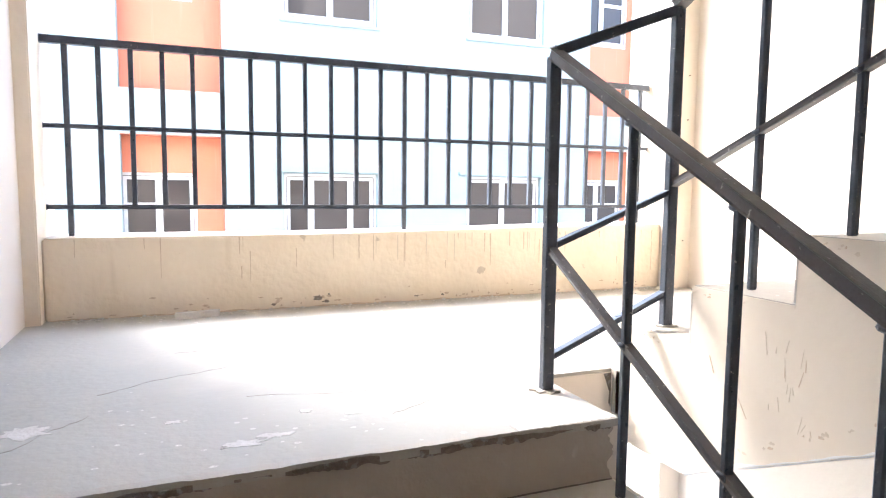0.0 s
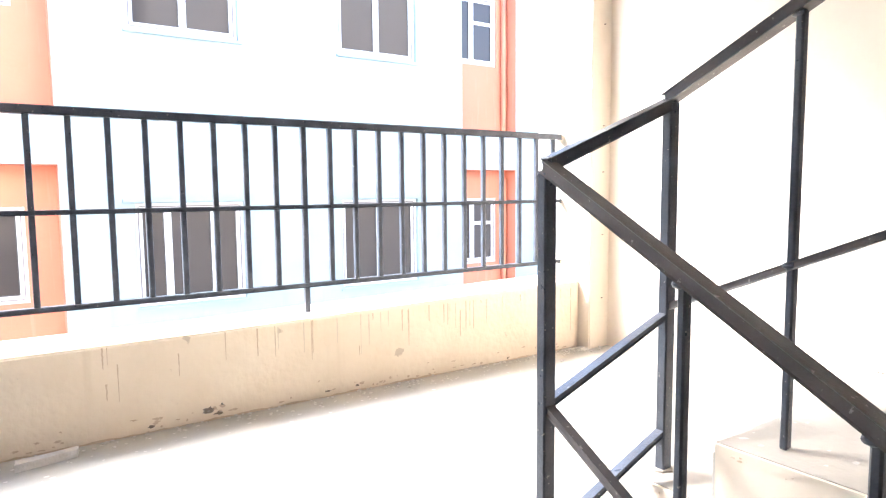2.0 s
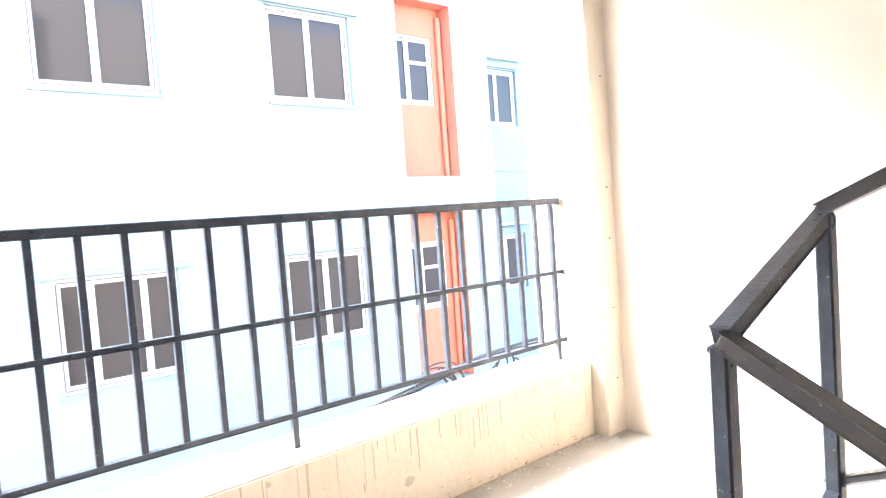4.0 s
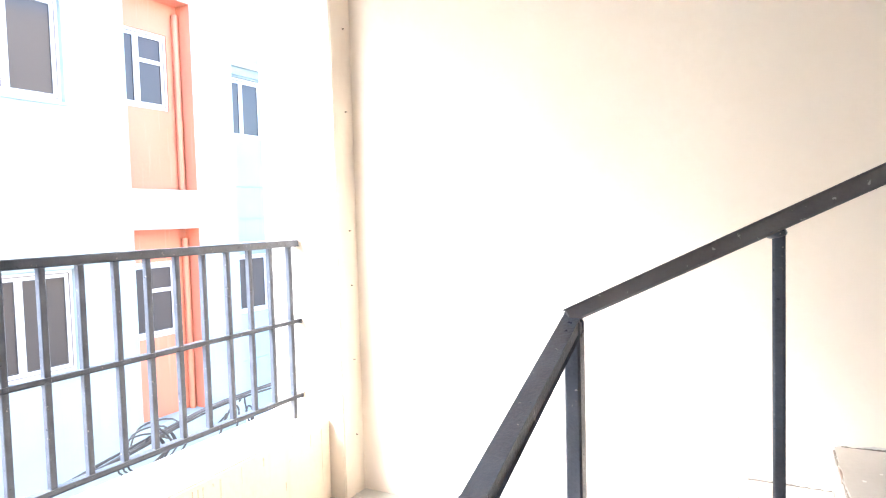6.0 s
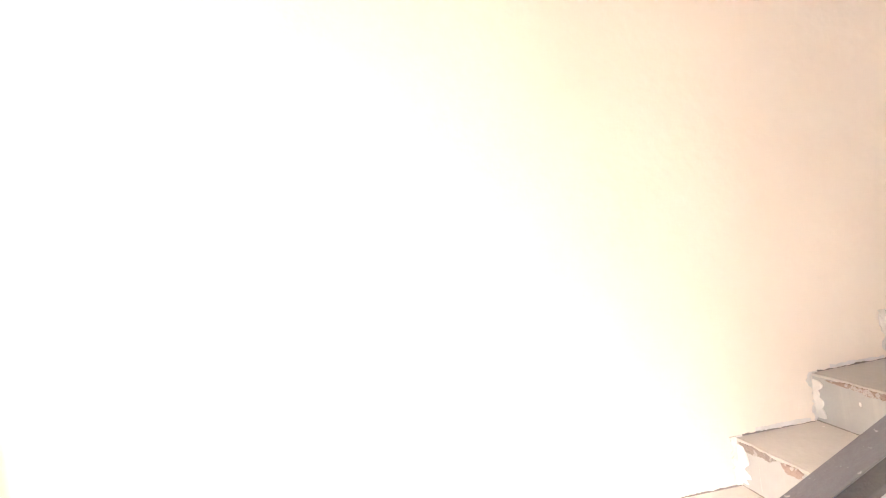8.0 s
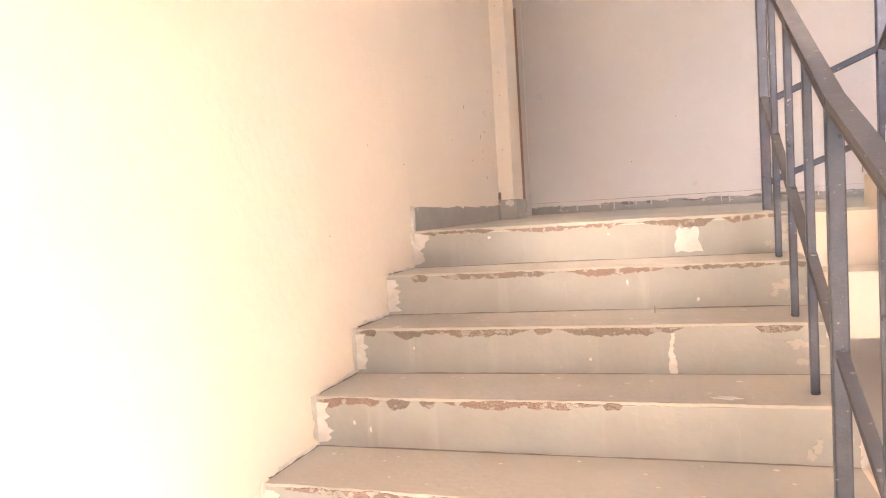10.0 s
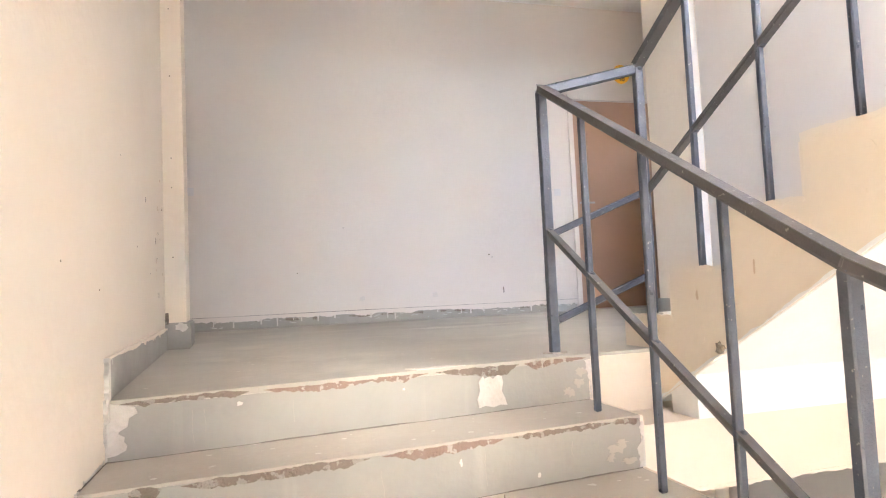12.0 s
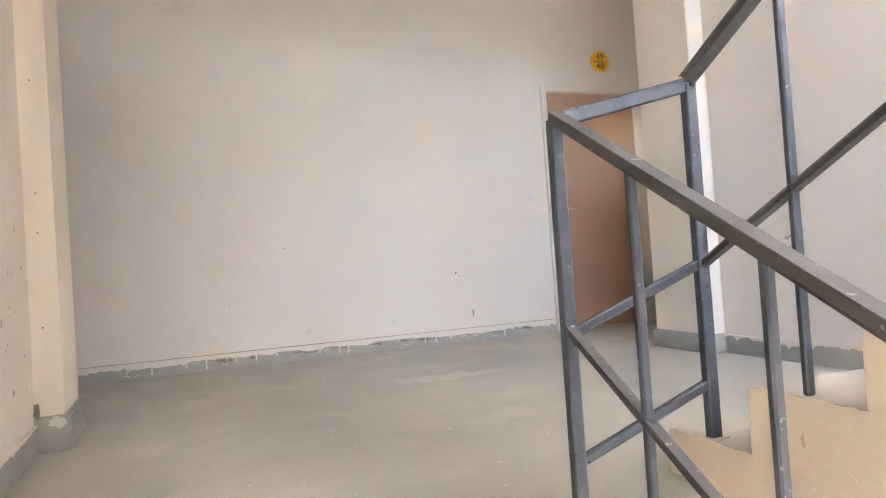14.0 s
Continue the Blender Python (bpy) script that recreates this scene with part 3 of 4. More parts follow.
skirting("baseboard", -3.32, 0.42, YF, F, 0.086, seed=2, low=0.020, lift=0.028)
r = random.Random(17)
for x in [-1.245, 0.10, -0.05] + [r.uniform(-3.2, 0.25) for _ in range(15)]:
    w, h = r.uniform(0.004, 0.010), r.uniform(0.02, 0.07)
    o = [(x - w, F + 0.082), (x + w, F + 0.084), (x + 0.6 * w, F + 0.084 - 0.6 * h), (x + 0.8 * w, F + 0.084 - h), (x - 0.7 * w, F + 0.084 - h), (x - 0.5 * w, F + 0.084 - 0.5 * h)]
    tagged(part("paint_drip", prism(B(), o, "y", YF, YF + 0.0135), PLASTER), "white paint drip run down the skirting", "stain", kind="structure")
# brushed smears of white paint, and ragged dark pieces painted as shade under the lap
for i in range(46):
    x, z = r.uniform(-3.25, 0.38), F + r.uniform(0.022, 0.072)
    w, h, tilt = r.uniform(0.006, 0.035), r.uniform(0.0015, 0.005), r.uniform(-0.5, 0.5)
    o = [(x - w, z - w * tilt), (x - 0.4 * w, z - 0.3 * w * tilt - h), (x + 0.5 * w, z + 0.5 * w * tilt - 0.7 * h), (x + w, z + w * tilt), (x + 0.4 * w, z + 0.5 * w * tilt + h), (x - 0.5 * w, z - 0.4 * w * tilt + 0.8 * h)]
    tagged(part("paint_smear", prism(B(), o, "y", YF, YF + 0.0112), SKIRT_PALE if i % 3 else PLASTER), "brushed smear of pale paint on the skirting", "stain", kind="structure")
# ragged shadow below the paint lap, drawn as dark pieces
for i in range(16):
    x, w = r.uniform(-3.2, 0.3), r.uniform(0.03, 0.12)
    low, high = jag(x, x + w, 0.008, 0.006, 0.018, 0.006, r), jag(x + w, x, 0.011, 0.0, 0.005, 0.003, r)
    tagged(part("lap_shade", prism(B(), [(u, F + 0.072 - v) for u, v in low] + [(u, F + 0.072 + v) for u, v in high], "y", YF, YF + 0.0117), PEEL), "dark ragged piece painted as shade under the paint lap", "stain", kind="structure")
# shade line along the band's ledge, painted as a dark sliver
tagged(part("hairline", prism(B(), [(u, F + 0.1165 + v) for u, v in jag(-3.32, 0.42, 0.05, 0.0, 0.0025, 0.001, random.Random(8))] + [(0.42, F + 0.1150), (-3.32, F + 0.1150)], "y", YF, YF + 0.0135), CRACK_SHADE), "thin dark line painted as the shade of the painted band", "trim", kind="structure")
skirting("baseboard", -1.93, -0.005, XR, F, 0.115, "x", seed=3, side=-1, low=0.010, paint=CREAM, lift=0.006, shape=lean)
skirting("baseboard", -2.04, -0.40, XL, F, 0.11, "x", seed=4, side=1, low=0.022, lift=0.004)
tagged(lean(part("column_plinth", box(B(), -0.015, XR + 0.1, -2.36, -1.905, F, F + 0.15, bevel=0.008), SKIRT)), "grey cement plinth of the column", "baseboard", kind="structure")
tagged(part("column_plinth", box(B(), XL, XL + 0.13, -2.60, -2.04, F, F + 0.12, bevel=0.008), SKIRT), "grey cement plinth of the column", "baseboard", kind="structure")

# ---- opposite building ----
YO, YI = 10.315, 10.62               # facade face and back of the recesses
building = tagged(new("apartment_building"), "pale blue-white apartment block with salmon recessed bays", "building")
XO0, XO1 = -9.0, 5.76
# the roofline ZT is unseen, set low to let sky light into the stair
ZB, ZT = -5.2, 5.9
LEVELS = (-4.09, -0.54, 3.01)
WH = 1.35                           # window height
WINS = ((-1.47, -0.07), (1.43, 2.80))
BAYS = ((-3.605, -2.295), (3.715, 4.915))
holes = []
for lv in LEVELS:
    holes += [(a, b, lv, lv + WH) for a, b in WINS]
    holes += [(a, b, lv - 1.11, lv + 1.84) for a, b in BAYS]
    holes += [(-6.6, -4.43, lv, lv + WH)]
part("wall", holed(B(), XO0, XO1, ZB, ZT, YO, YO + 0.3, holes), FACADE, building)
part("parapet_top", box(B(), XO0 - 0.1, XO1 + 0.1, YO - 0.08, YO + 0.35, ZT, ZT + 0.15), FACADE, building)


def window(x0, x1, z0, z1, y, leaves=2, owner=building, transom=False, depth=0.06):
    """White frame with leaves and dark panes, in an opening at y."""
    fr = B()
    w = 0.05
    box(fr, x0, x0 + w, y, y + depth, z0, z1)
    box(fr, x1 - w, x1, y, y + depth, z0, z1)
    box(fr, x0 + w, x1 - w, y, y + depth, z0, z0 + w)
    box(fr, x0 + w, x1 - w, y, y + depth, z1 - w, z1)
    win = part("window", fr, UPVC, owner)
    # shadow gap inside the frame, drawn as thin grey strips
    gap, q = B(), 0.012
    for c, d, e, f in ((x0 + w, x1 - w, z0 + w - q, z0 + w), (x0 + w, x1 - w, z1 - w, z1 - w + q), (x0 + w - q, x0 + w, z0 + w, z1 - w), (x1 - w, x1 - w + q, z0 + w, z1 - w)):
        box(gap, c, d, y - 0.003, y + 0.004, e, f)
    part("frame_shadow", gap, FRAME_SHADE, win)
    share = [0.27, 0.46, 0.27] if leaves == 3 else [1 / leaves] * leaves
    cuts = [x0 + w + (x1 - x0 - 2 * w) * sum(share[:i]) for i in range(leaves + 1)]
    for i in range(leaves):
        a, b = cuts[i], cuts[i + 1]
        sf = B()
        s = 0.045
        yy = y + (0.012 if i % 2 else 0.026)
        box(sf, a, a + s, yy, yy + 0.03, z0 + w, z1 - w)
        box(sf, b - s, b, yy, yy + 0.03, z0 + w, z1 - w)
        box(sf, a + s, b - s, yy, yy + 0.03, z0 + w, z0 + w + s)
        box(sf, a + s, b - s, yy, yy + 0.03, z1 - w - s, z1 - w)
        if transom and i == (0 if transom == 1 else leaves - 1):
            zc = z0 + 0.62 * (z1 - z0)
            box(sf, a + s, b - s, yy - 0.004, yy + 0.034, zc - 0.03, zc + 0.03)
        part("sash", sf, UPVC, win)
        gk, g = B(), 0.013
        for c, d, e, f in ((a + s, b - s, z0 + w + s, z0 + w + s + g), (a + s, b - s, z1 - w - s - g, z1 - w - s), (a + s, a + s + g, z0 + w + s + g, z1 - w - s - g), (b - s - g, b - s, z0 + w + s + g, z1 - w - s - g)):
            box(gk, c, d, yy + 0.004, yy + 0.0115, e, f)
        part("gasket", gk, CABLE, win)
        part("pane", box(B(), a + s, b - s, yy + 0.012, yy + 0.018, z0 + w + s, z1 - w - s), GLASS, win)
    return win


for n, lv in enumerate(LEVELS):
    for j, (a, b) in enumerate(WINS):
        window(a, b, lv, lv + WH, YO + 0.07, 3 if j == 0 and lv < 1 else 2)
        part("window_hood", box(B(), a - 0.15, b + 0.15, YO - 0.06, YO - 0.001, lv + WH + 0.02, lv + WH + 0.06), FACADE, building)
        part("window_sill", box(B(), a - 0.04, b + 0.04, YO - 0.03, YO - 0.001, lv - 0.05, lv - 0.02), FACADE, building)
    for j, (a, b) in enumerate(BAYS):
        z0, z1 = lv - 1.11, lv + 1.84
        wx0, wx1 = (a - 0.05, a + 0.95) if j == 0 else (a - 0.08, a + 0.98)
        bk = holed(B(), a - 0.3, b + 0.02, z0, z1, YI, YI + 0.2, [(wx0, wx1, lv + 0.15, lv + 1.33)])
        part("bay_back", bk, ORANGE, building, "salmon painted wall of the recess")
        part("bay_side", box(B(), b - 0.005, b + 0.02, YO + 0.003, YI, z0, z1), ORANGE, building)
        part("bay_side", box(B(), a - 0.32, a - 0.3, YO + 0.3, YI, z0, z1), ORANGE, building)
        part("bay_ceiling", box(B(), a - 0.3, b + 0.02, YO + 0.301, YI + 0.2, z1 + 0.001, z1 + 0.1), ORANGE, building)
        part("bay_head", box(B(), a, b - 0.006, YO + 0.003, YO + 0.3, z1 - 0.008, z1 - 0.001), ORANGE, building)
        part("bay_floor", box(B(), a - 0.3, b + 0.02, YO + 0.301, YI + 0.2, z0 - 0.1, z0 - 0.001), FACADE, building)
        window(wx0, wx1, lv + 0.15, lv + 1.33, YI + 0.02, 2, transom=1 if j == 0 else 2)
        if j:
            part("drain_pipe", tube(B(), [(b - 0.08, YI - 0.055, z0), (b - 0.08, YI - 0.055, z1 - 0.16)], 0.05, 12), PIPE, building, "salmon painted drain pipe")
    window(-6.6, -4.43, lv, lv + WH, YO + 0.07, 3)
part("room_back", box(B(), XO0, XO1, YO + 2.2, YO + 2.3, ZB, ZT), DARKROOM, building)

wing = tagged(new("apartment_wing"), "pale blue set-back wing with sliding windows", "building")
YW = 11.6
WW = [(6.79, 7.92, lv + 0.05, lv + WH - 0.1) for lv in LEVELS]
part("wall", holed(B(), XO1 - 0.5, 14.0, ZB, ZT, YW, YW + 0.3, WW), FACADE, wing)
part("side_wall", box(B(), XO1 - 0.25, XO1, YO + 0.3, YW, ZB, ZT), FACADE, wing)
for a, b, c, d in WW:
    window(a, b, c, d, YW + 0.07, 2, wing)
    part("window_hood", box(B(), a - 0.12, b + 0.12, YW - 0.3, YW - 0.001, d + 0.22, d + 0.26), WHITE, wing)
    for z in (c - 0.95, c - 1.58):
        part("ledge", box(B(), XO1, 9.0, YW - 0.03, YW - 0.001, z - 0.03, z), FACADE, wing)
    part("lintel", box(B(), a - 0.05, b + 0.05, YW - 0.06, YW - 0.001, d + 0.03, d + 0.16), FACADE, wing)
part("room_back", box(B(), XO1 - 0.5, 14.0, YW + 2, YW + 2.1, ZB, ZT), DARKROOM, wing)

tagged(part("ground", box(B(), -300, 300, -300, 300, -5.5, -5.2), GROUND), "dusty concrete ground between the blocks", "ground", kind="structure")

# ---- loose things ----
def wobble(x0, x1, y, z, n, amp, r):
    return [(x0 + (x1 - x0) * i / n, y + r.uniform(-amp, amp), z + r.uniform(0, amp * 0.3)) for i in range(n + 1)]


def smooth(pts, n=8):
    """A soft curve through the points."""
    p = [Vector(q) for q in pts]
    p = [2 * p[0] - p[1]] + p + [2 * p[-1] - p[-2]]
    out = []
    for a, b, c, d in zip(p, p[1:], p[2:], p[3:]):
        for i in range(n):
            t = i / n
            out.append(0.5 * (2 * b + (c - a) * t + (2 * a - 5 * b + 4 * c - d) * t * t + (3 * b - a - 3 * c + d) * t ** 3))
    return out + [p[-2]]


CABLE_LABEL = "black cable strung along the outside of the parapet"
def strung(pts, seed, radius):
    r = random.Random(seed)
    pts = [Vector(q) + Vector((0, r.uniform(-.03, .03), r.uniform(-.025, .025))) for q in pts]
    return tagged(part("cable", tube(B(), smooth(pts), radius, 6), CABLE), CABLE_LABEL, "cable", "cables outside the parapet")


for i in range(5):
    strung([(-6.0, 4.45, -0.30), (-3.0, 5.15, -0.14), (-1.4, 5.3, -0.01), (-0.67, 5.3, 0.04), (-0.22, 5.3, 0.09), (0.53, 5.3, 0.17), (1.2, 5.0, 0.26), (2.2, 4.33, 0.33)], 40 + i, 0.007)
for i in range(4):
    strung([(-6.0, 4.45, -0.55), (-1.8, 5.1, -0.36), (-0.6, 5.3, -0.24), (0.33, 5.3, -0.10), (0.96, 5.1, -0.02), (2.2, 4.33, 0.12)], 60 + i, 0.009)
for i in range(3):
    cx, cz, rr = -0.10 + 0.07 * i, 0.04, 0.12 + 0.02 * i
    ring = [(cx + rr * 1.3 * math.cos(a * math.tau / 24), 5.3 + 0.02 * i + 0.02 * math.sin(a), cz + rr * math.sin(a * math.tau / 24)) for a in range(27)]
    tagged(part("cable_loop", tube(B(), ring, 0.006, 6), CABLE), "loose loop of black cable among strung cables", "cable", "cables outside the parapet")

chip = prism(B(), [(-2.905, 3.838), (-2.712, 3.872), (-2.705, 3.912), (-2.80, 3.893), (-2.90, 3.882)], "z", 0.0, 0.028)
tagged(part("plaster_strip", chip, PLASTER), "broken white plaster strip on the floor", "debris")
bm = B()
r = random.Random(9)
for i in range(330):
    if i < 150:
        cx, cy = -0.05 + 0.14 * r.random() - abs(r.gauss(0, 0.18)), YP - 0.01 - abs(r.gauss(0, 0.06))
    else:
        cx, cy = r.uniform(XL + 0.1, 0.05), YP - 0.005 - abs(r.gauss(0, 0.05))
    q = r.uniform(0.003, 0.011)
    g = bmesh.ops.create_icosphere(bm, subdivisions=1, radius=q, matrix=Matrix.Translation((cx, cy, q * 0.4)) @ Matrix.Diagonal((1, r.uniform(0.5, 1), 0.5, 1)))
tagged(part("plaster_crumbs", bm, PLASTER), "crumbs of plaster swept along the parapet", "debris", kind="stuff")
for cx, cy, ru, rv, nm in ((-3.24, 2.50, 0.06, 0.045, 7), (-2.74, 2.24, 0.05, 0.022, 8), (-2.66, 2.27, 0.045, 0.016, 12), (-2.44, 2.36, 0.025, 0.012, 9), (-2.37, 2.48, 0.025, 0.012, 10), (-2.56, 2.42, 0.018, 0.012, 11), (-2.9, 2.45, 0.02, 0.012, 13)):
    tagged(part("paint_splash", blob(B(), cx, cy, ru, rv, "z", 0.0, 0.0012, 22, 0.4, random.Random(nm)), PLASTER), "dried white plaster splash on the floor", "stain", kind="structure")


def flecks(name, count, spread, seed, label, material=PLASTER):
    """Many tiny dried drops lying on level surfaces; spread(r) gives their places."""
    bm, r = B(), random.Random(seed)
    for _ in range(count):
        x, y, z = spread(r)
        q, n = r.uniform(0.002, 0.008), 7
        k = [bm.verts.new((x + q * r.uniform(0.7, 1.6) * math.cos(a * math.tau / n), y + q * r.uniform(0.7, 1.1) * math.sin(a * math.tau / n), z + 0.0015)) for a in range(n)]
        bm.faces.new(k)
    return tagged(part(name, bm, material), label, "stain", kind="stuff")


def on_treads(r):
    k = r.randint(1, 8)
    x, y = r.uniform(XB + 0.03, XR - 0.03), nos_b(k) - r.uniform(0.01, 0.29)
    return x, y + (XR - x) / (XR - XB) * (0.022 - 0.1054 * (2.44 - y)), k * H


flecks("paint_flecks", 150, on_treads, 21, "flecks of dried white paint on the steps")
flecks("paint_flecks", 90, lambda r: (r.uniform(XL + 0.05, XA - 0.02), YA + 0.02 + abs(r.gauss(0, 0.35)), 0.0), 22, "flecks of dried white paint on the half landing")
flecks("paint_flecks", 120, lambda r: (r.uniform(XA + 0.1, XR - 0.05), -r.uniform(0.2, 3.6), F), 23, "flecks of dried white paint on the landing")

tagged(part("cement_patch", blob(B(), -1.72, -2.45, 0.34, 0.10, "z", F, F + 0.002, 34, 0.5, random.Random(31)), DUST), "pale cement smear on the landing floor", "stain", kind="structure")
tagged(part("cement_patch", blob(B(), -0.86, -0.17, 0.10, 0.025, "z", F, F + 0.002, 16, 0.4, random.Random(32)), PLASTER), "pale plaster smear at the landing edge", "stain", kind="structure")
for x, z, ru, rv, nm in ((-2.416, 2.116, 0.010, 0.007, 1), (-2.445, 2.09, 0.006, 0.004, 2), (-2.548, 1.77, 0.007, 0.03, 3), (-1.02, 2.40, 0.006, 0.005, 4), (-0.6, 2.0, 0.005, 0.004, 5)):
    tagged(part("wall_scuff", blob(B(), x, z, ru, rv, "y", YF, YF + 0.002, 12, 0.35, random.Random(nm)), PEEL), "small dark scuff on the wall paint", "stain", kind="structure")
for y, z, ru, rv, nm in ((-1.498, 2.224, 0.022, 0.013, 1), (-1.446, 2.254, 0.018, 0.010, 2), (-1.47, 2.236, 0.012, 0.009, 6), (-1.538, 2.217, 0.017, 0.011, 3), (-1.497, 2.176, 0.007, 0.034, 4), (-1.60, 2.20, 0.006, 0.005, 5)):
    tagged(part("wall_scuff", blob(B(), y, z, ru, rv, "x", XL, XL + 0.002, 12, 0.5, random.Random(nm)), SKIRT), "grey smudge on the white wall paint", "stain", kind="structure")
for y, z, ru, rv, nm in ((-0.75, 2.02, 0.010, 0.006, 1), (-1.05, 2.25, 0.006, 0.02, 2), (-1.2, 1.93, 0.008, 0.006, 3), (-1.45, 2.10, 0.006, 0.03, 4), (-1.52, 2.02, 0.008, 0.008, 5), (0.05, 1.84, 0.008, 0.005, 6), (0.4, 1.9, 0.005, 0.005, 7), (-0.35, 2.3, 0.006, 0.004, 8), (0.75, 1.55, 0.007, 0.005, 9)):
    tagged(lean(part("wall_scuff", blob(B(), y, z, ru * 0.4, rv * 0.4, "x", XR - 0.0015, XR, 11, 0.5, random.Random(nm + 20)), PEEL)), "small dark scuff on the wall paint", "stain", kind="structure")
# smaller wear
r = random.Random(78)
o = [(0.012 + v, z) for z, v in jag(F - 0.06, F + 0.118, 0.009, -0.006, 0.022, 0.01, r)] + [(-0.010, F + 0.118), (-0.014, F + 0.05), (-0.006, F - 0.06)]
slab_patch("plaster_edge", prism(B(), o, "x", XR - 0.013, XR - 0.0005), PLASTER, "ragged white plaster at the end of the skirting")
slab_patch("plaster_chip", prism(B(), [(XR - 0.001, F - 0.006), (XR - 0.075, F - 0.022), (XR - 0.082, F - 0.04), (XR - 0.06, F - 0.052), (XR - 0.056, F - 0.075), (XR - 0.034, F - 0.088), (XR - 0.026, F - 0.12), (XR - 0.001, F - 0.135)], "y", 0.002, 0.011), PLASTER, "triangular white plaster chip in the step corner", shape=skew)
o = [(u, 1.055 - v) for u, v in jag(XB + 0.01, XR, 0.012, -0.001, 0.008, 0.004, r)] + [(XR, 1.065), (XB + 0.01, 1.065)]
slab_patch("plaster_lip", prism(B(), o, "y", YE - 0.012, YE - 0.004), CREAM, "uneven plaster lip under the beam")
o = [(u, 1.055 - v) for u, v in jag(XL, XB - 0.002, 0.012, -0.001, 0.008, 0.004, r)] + [(XB - 0.002, 1.065), (XL, 1.065)]
slab_patch("plaster_lip", prism(B(), o, "y", -0.002, 0.002), CREAM, "uneven plaster lip under the beam")
for x, y, z, q in ((XPA, YP1, 0.0, 0.045), (XPB, YF1, F, 0.04), (XPC, YF2, F - 0.047 + HC, 0.035), (XPB, YP2, H, 0.035)):
    slab_patch("cement_collar", blob(B(), x, y, q, q * 0.8, "z", z, z + 0.006, 18, 0.3, r), STEP, "rough cement round the foot of a post")
o = [(u, YA + 0.01 + v) for u, v in jag(XA - 0.30, XA - 0.002, 0.012, 0.01, 0.05, 0.012, r)]
slab_patch("plaster_patch", prism(B(), o + [(XA - 0.002, YA - 0.002), (XA - 0.30, YA - 0.002)], "z", 0.0, 0.003), PLASTER, "broken pale plaster at the landing corner")
# bare mortar near the open ends of the risers
for k in range(5, 10):
    for i in range(4):
        slab_patch("mortar_smear", blob(B(), XB + r.uniform(0.04, 0.15), k * H - r.uniform(0.05, 0.14), r.uniform(0.008, 0.03), r.uniform(0.006, 0.02), "y", nos_b(k) + 0.003, nos_b(k) + 0.0052 + 0.0006 * i, 15, 0.5, r), STEP, "rough mortar smear on a riser", shape=skew)
    for i in range(2):
        slab_patch("paint_splash", blob(B(), r.uniform(XB + 0.2, XR - 0.1), k * H - r.uniform(0.04, 0.15), r.uniform(0.003, 0.008), r.uniform(0.003, 0.011), "y", nos_b(k) + 0.003, nos_b(k) + 0.005, 9, 0.4, r), PLASTER, "dried white splash on a riser", "stain", shape=skew)
# dark line and ragged plaster where the treads meet the wall
for k in range(1, 9):
    y0, y1, z = nos_b(k + 1) + 0.008, nos_b(k) - 0.02, k * H
    o = [(v, z + q) for v, q in jag(y0, y1, 0.008, 0.001, 0.007, 0.003, r)] + [(y1, z - 0.001), (y0, z - 0.001)]
    slab_patch("junction_line", prism(B(), o, "x", XR - 0.0025, XR - 0.0003), CRACK_SHADE, "dark ragged line where the tread meets the wall", "stain")
    o = [(v, z + 0.006 + q) for v, q in jag(y0 + 0.02, y1 - 0.05, 0.011, 0.001, 0.013, 0.005, r)] + [(y1 - 0.05, z + 0.004), (y0 + 0.02, z + 0.004)]
    slab_patch("plaster_edge", prism(B(), o, "x", XR - 0.0018, XR - 0.0003), PLASTER, "thin ragged plaster above the tread")
# scrapes on the painted side of the flight
for i in range(3):
    y, z, w, h = r.uniform(1.2, 2.2), r.uniform(-0.05, 0.3), r.uniform(0.001, 0.002), r.uniform(0.02, 0.06)
    slant = r.uniform(-0.02, 0.03)
    slab_patch("scrape", prism(B(), [(y - w, z), (y + w, z), (y + slant + w * 0.5, z + h), (y + slant - w * 0.5, z + h)], "x", XB - 0.0012, XB), STAIN, "thin brown scrape in the cream paint", "stain")
# chipped plinth of the column
slab_patch("plaster_chip", blob(B(), 0.14, F + 0.125, 0.03, 0.022, "y", -1.905, -1.901, 15, 0.35, r), PLASTER, "white plaster smear on the plinth")
slab_patch("plaster_chip", blob(B(), -1.915, F + 0.165, 0.018, 0.03, "x", XR + 0.088, XR + 0.104, 13, 0.4, r), PEEL, "dark broken chip above the plinth")
# water runs down the parapet
for i in range(24):
    x, w, h = r.uniform(XL + 0.1, -0.1), r.uniform(0.002, 0.006), r.uniform(0.03, 0.19) * r.choice((0.5, 1, 1))
    zt = 0.365 if r.random() < 0.7 else r.uniform(0.2, 0.36)
    o = [(x + w * r.uniform(0.4, 1.0) * (1 - 0.6 * j / 7), zt - h * j / 7) for j in range(8)] + [(x - w * r.uniform(0.4, 1.0) * (1 - 0.6 * j / 7), zt - h * j / 7) for j in range(7, -1, -1)]
    slab_patch("water_stain", prism(B(), o, "y", YP - 0.0012, YP), STAIN, "narrow brown water run down the parapet", "stain")
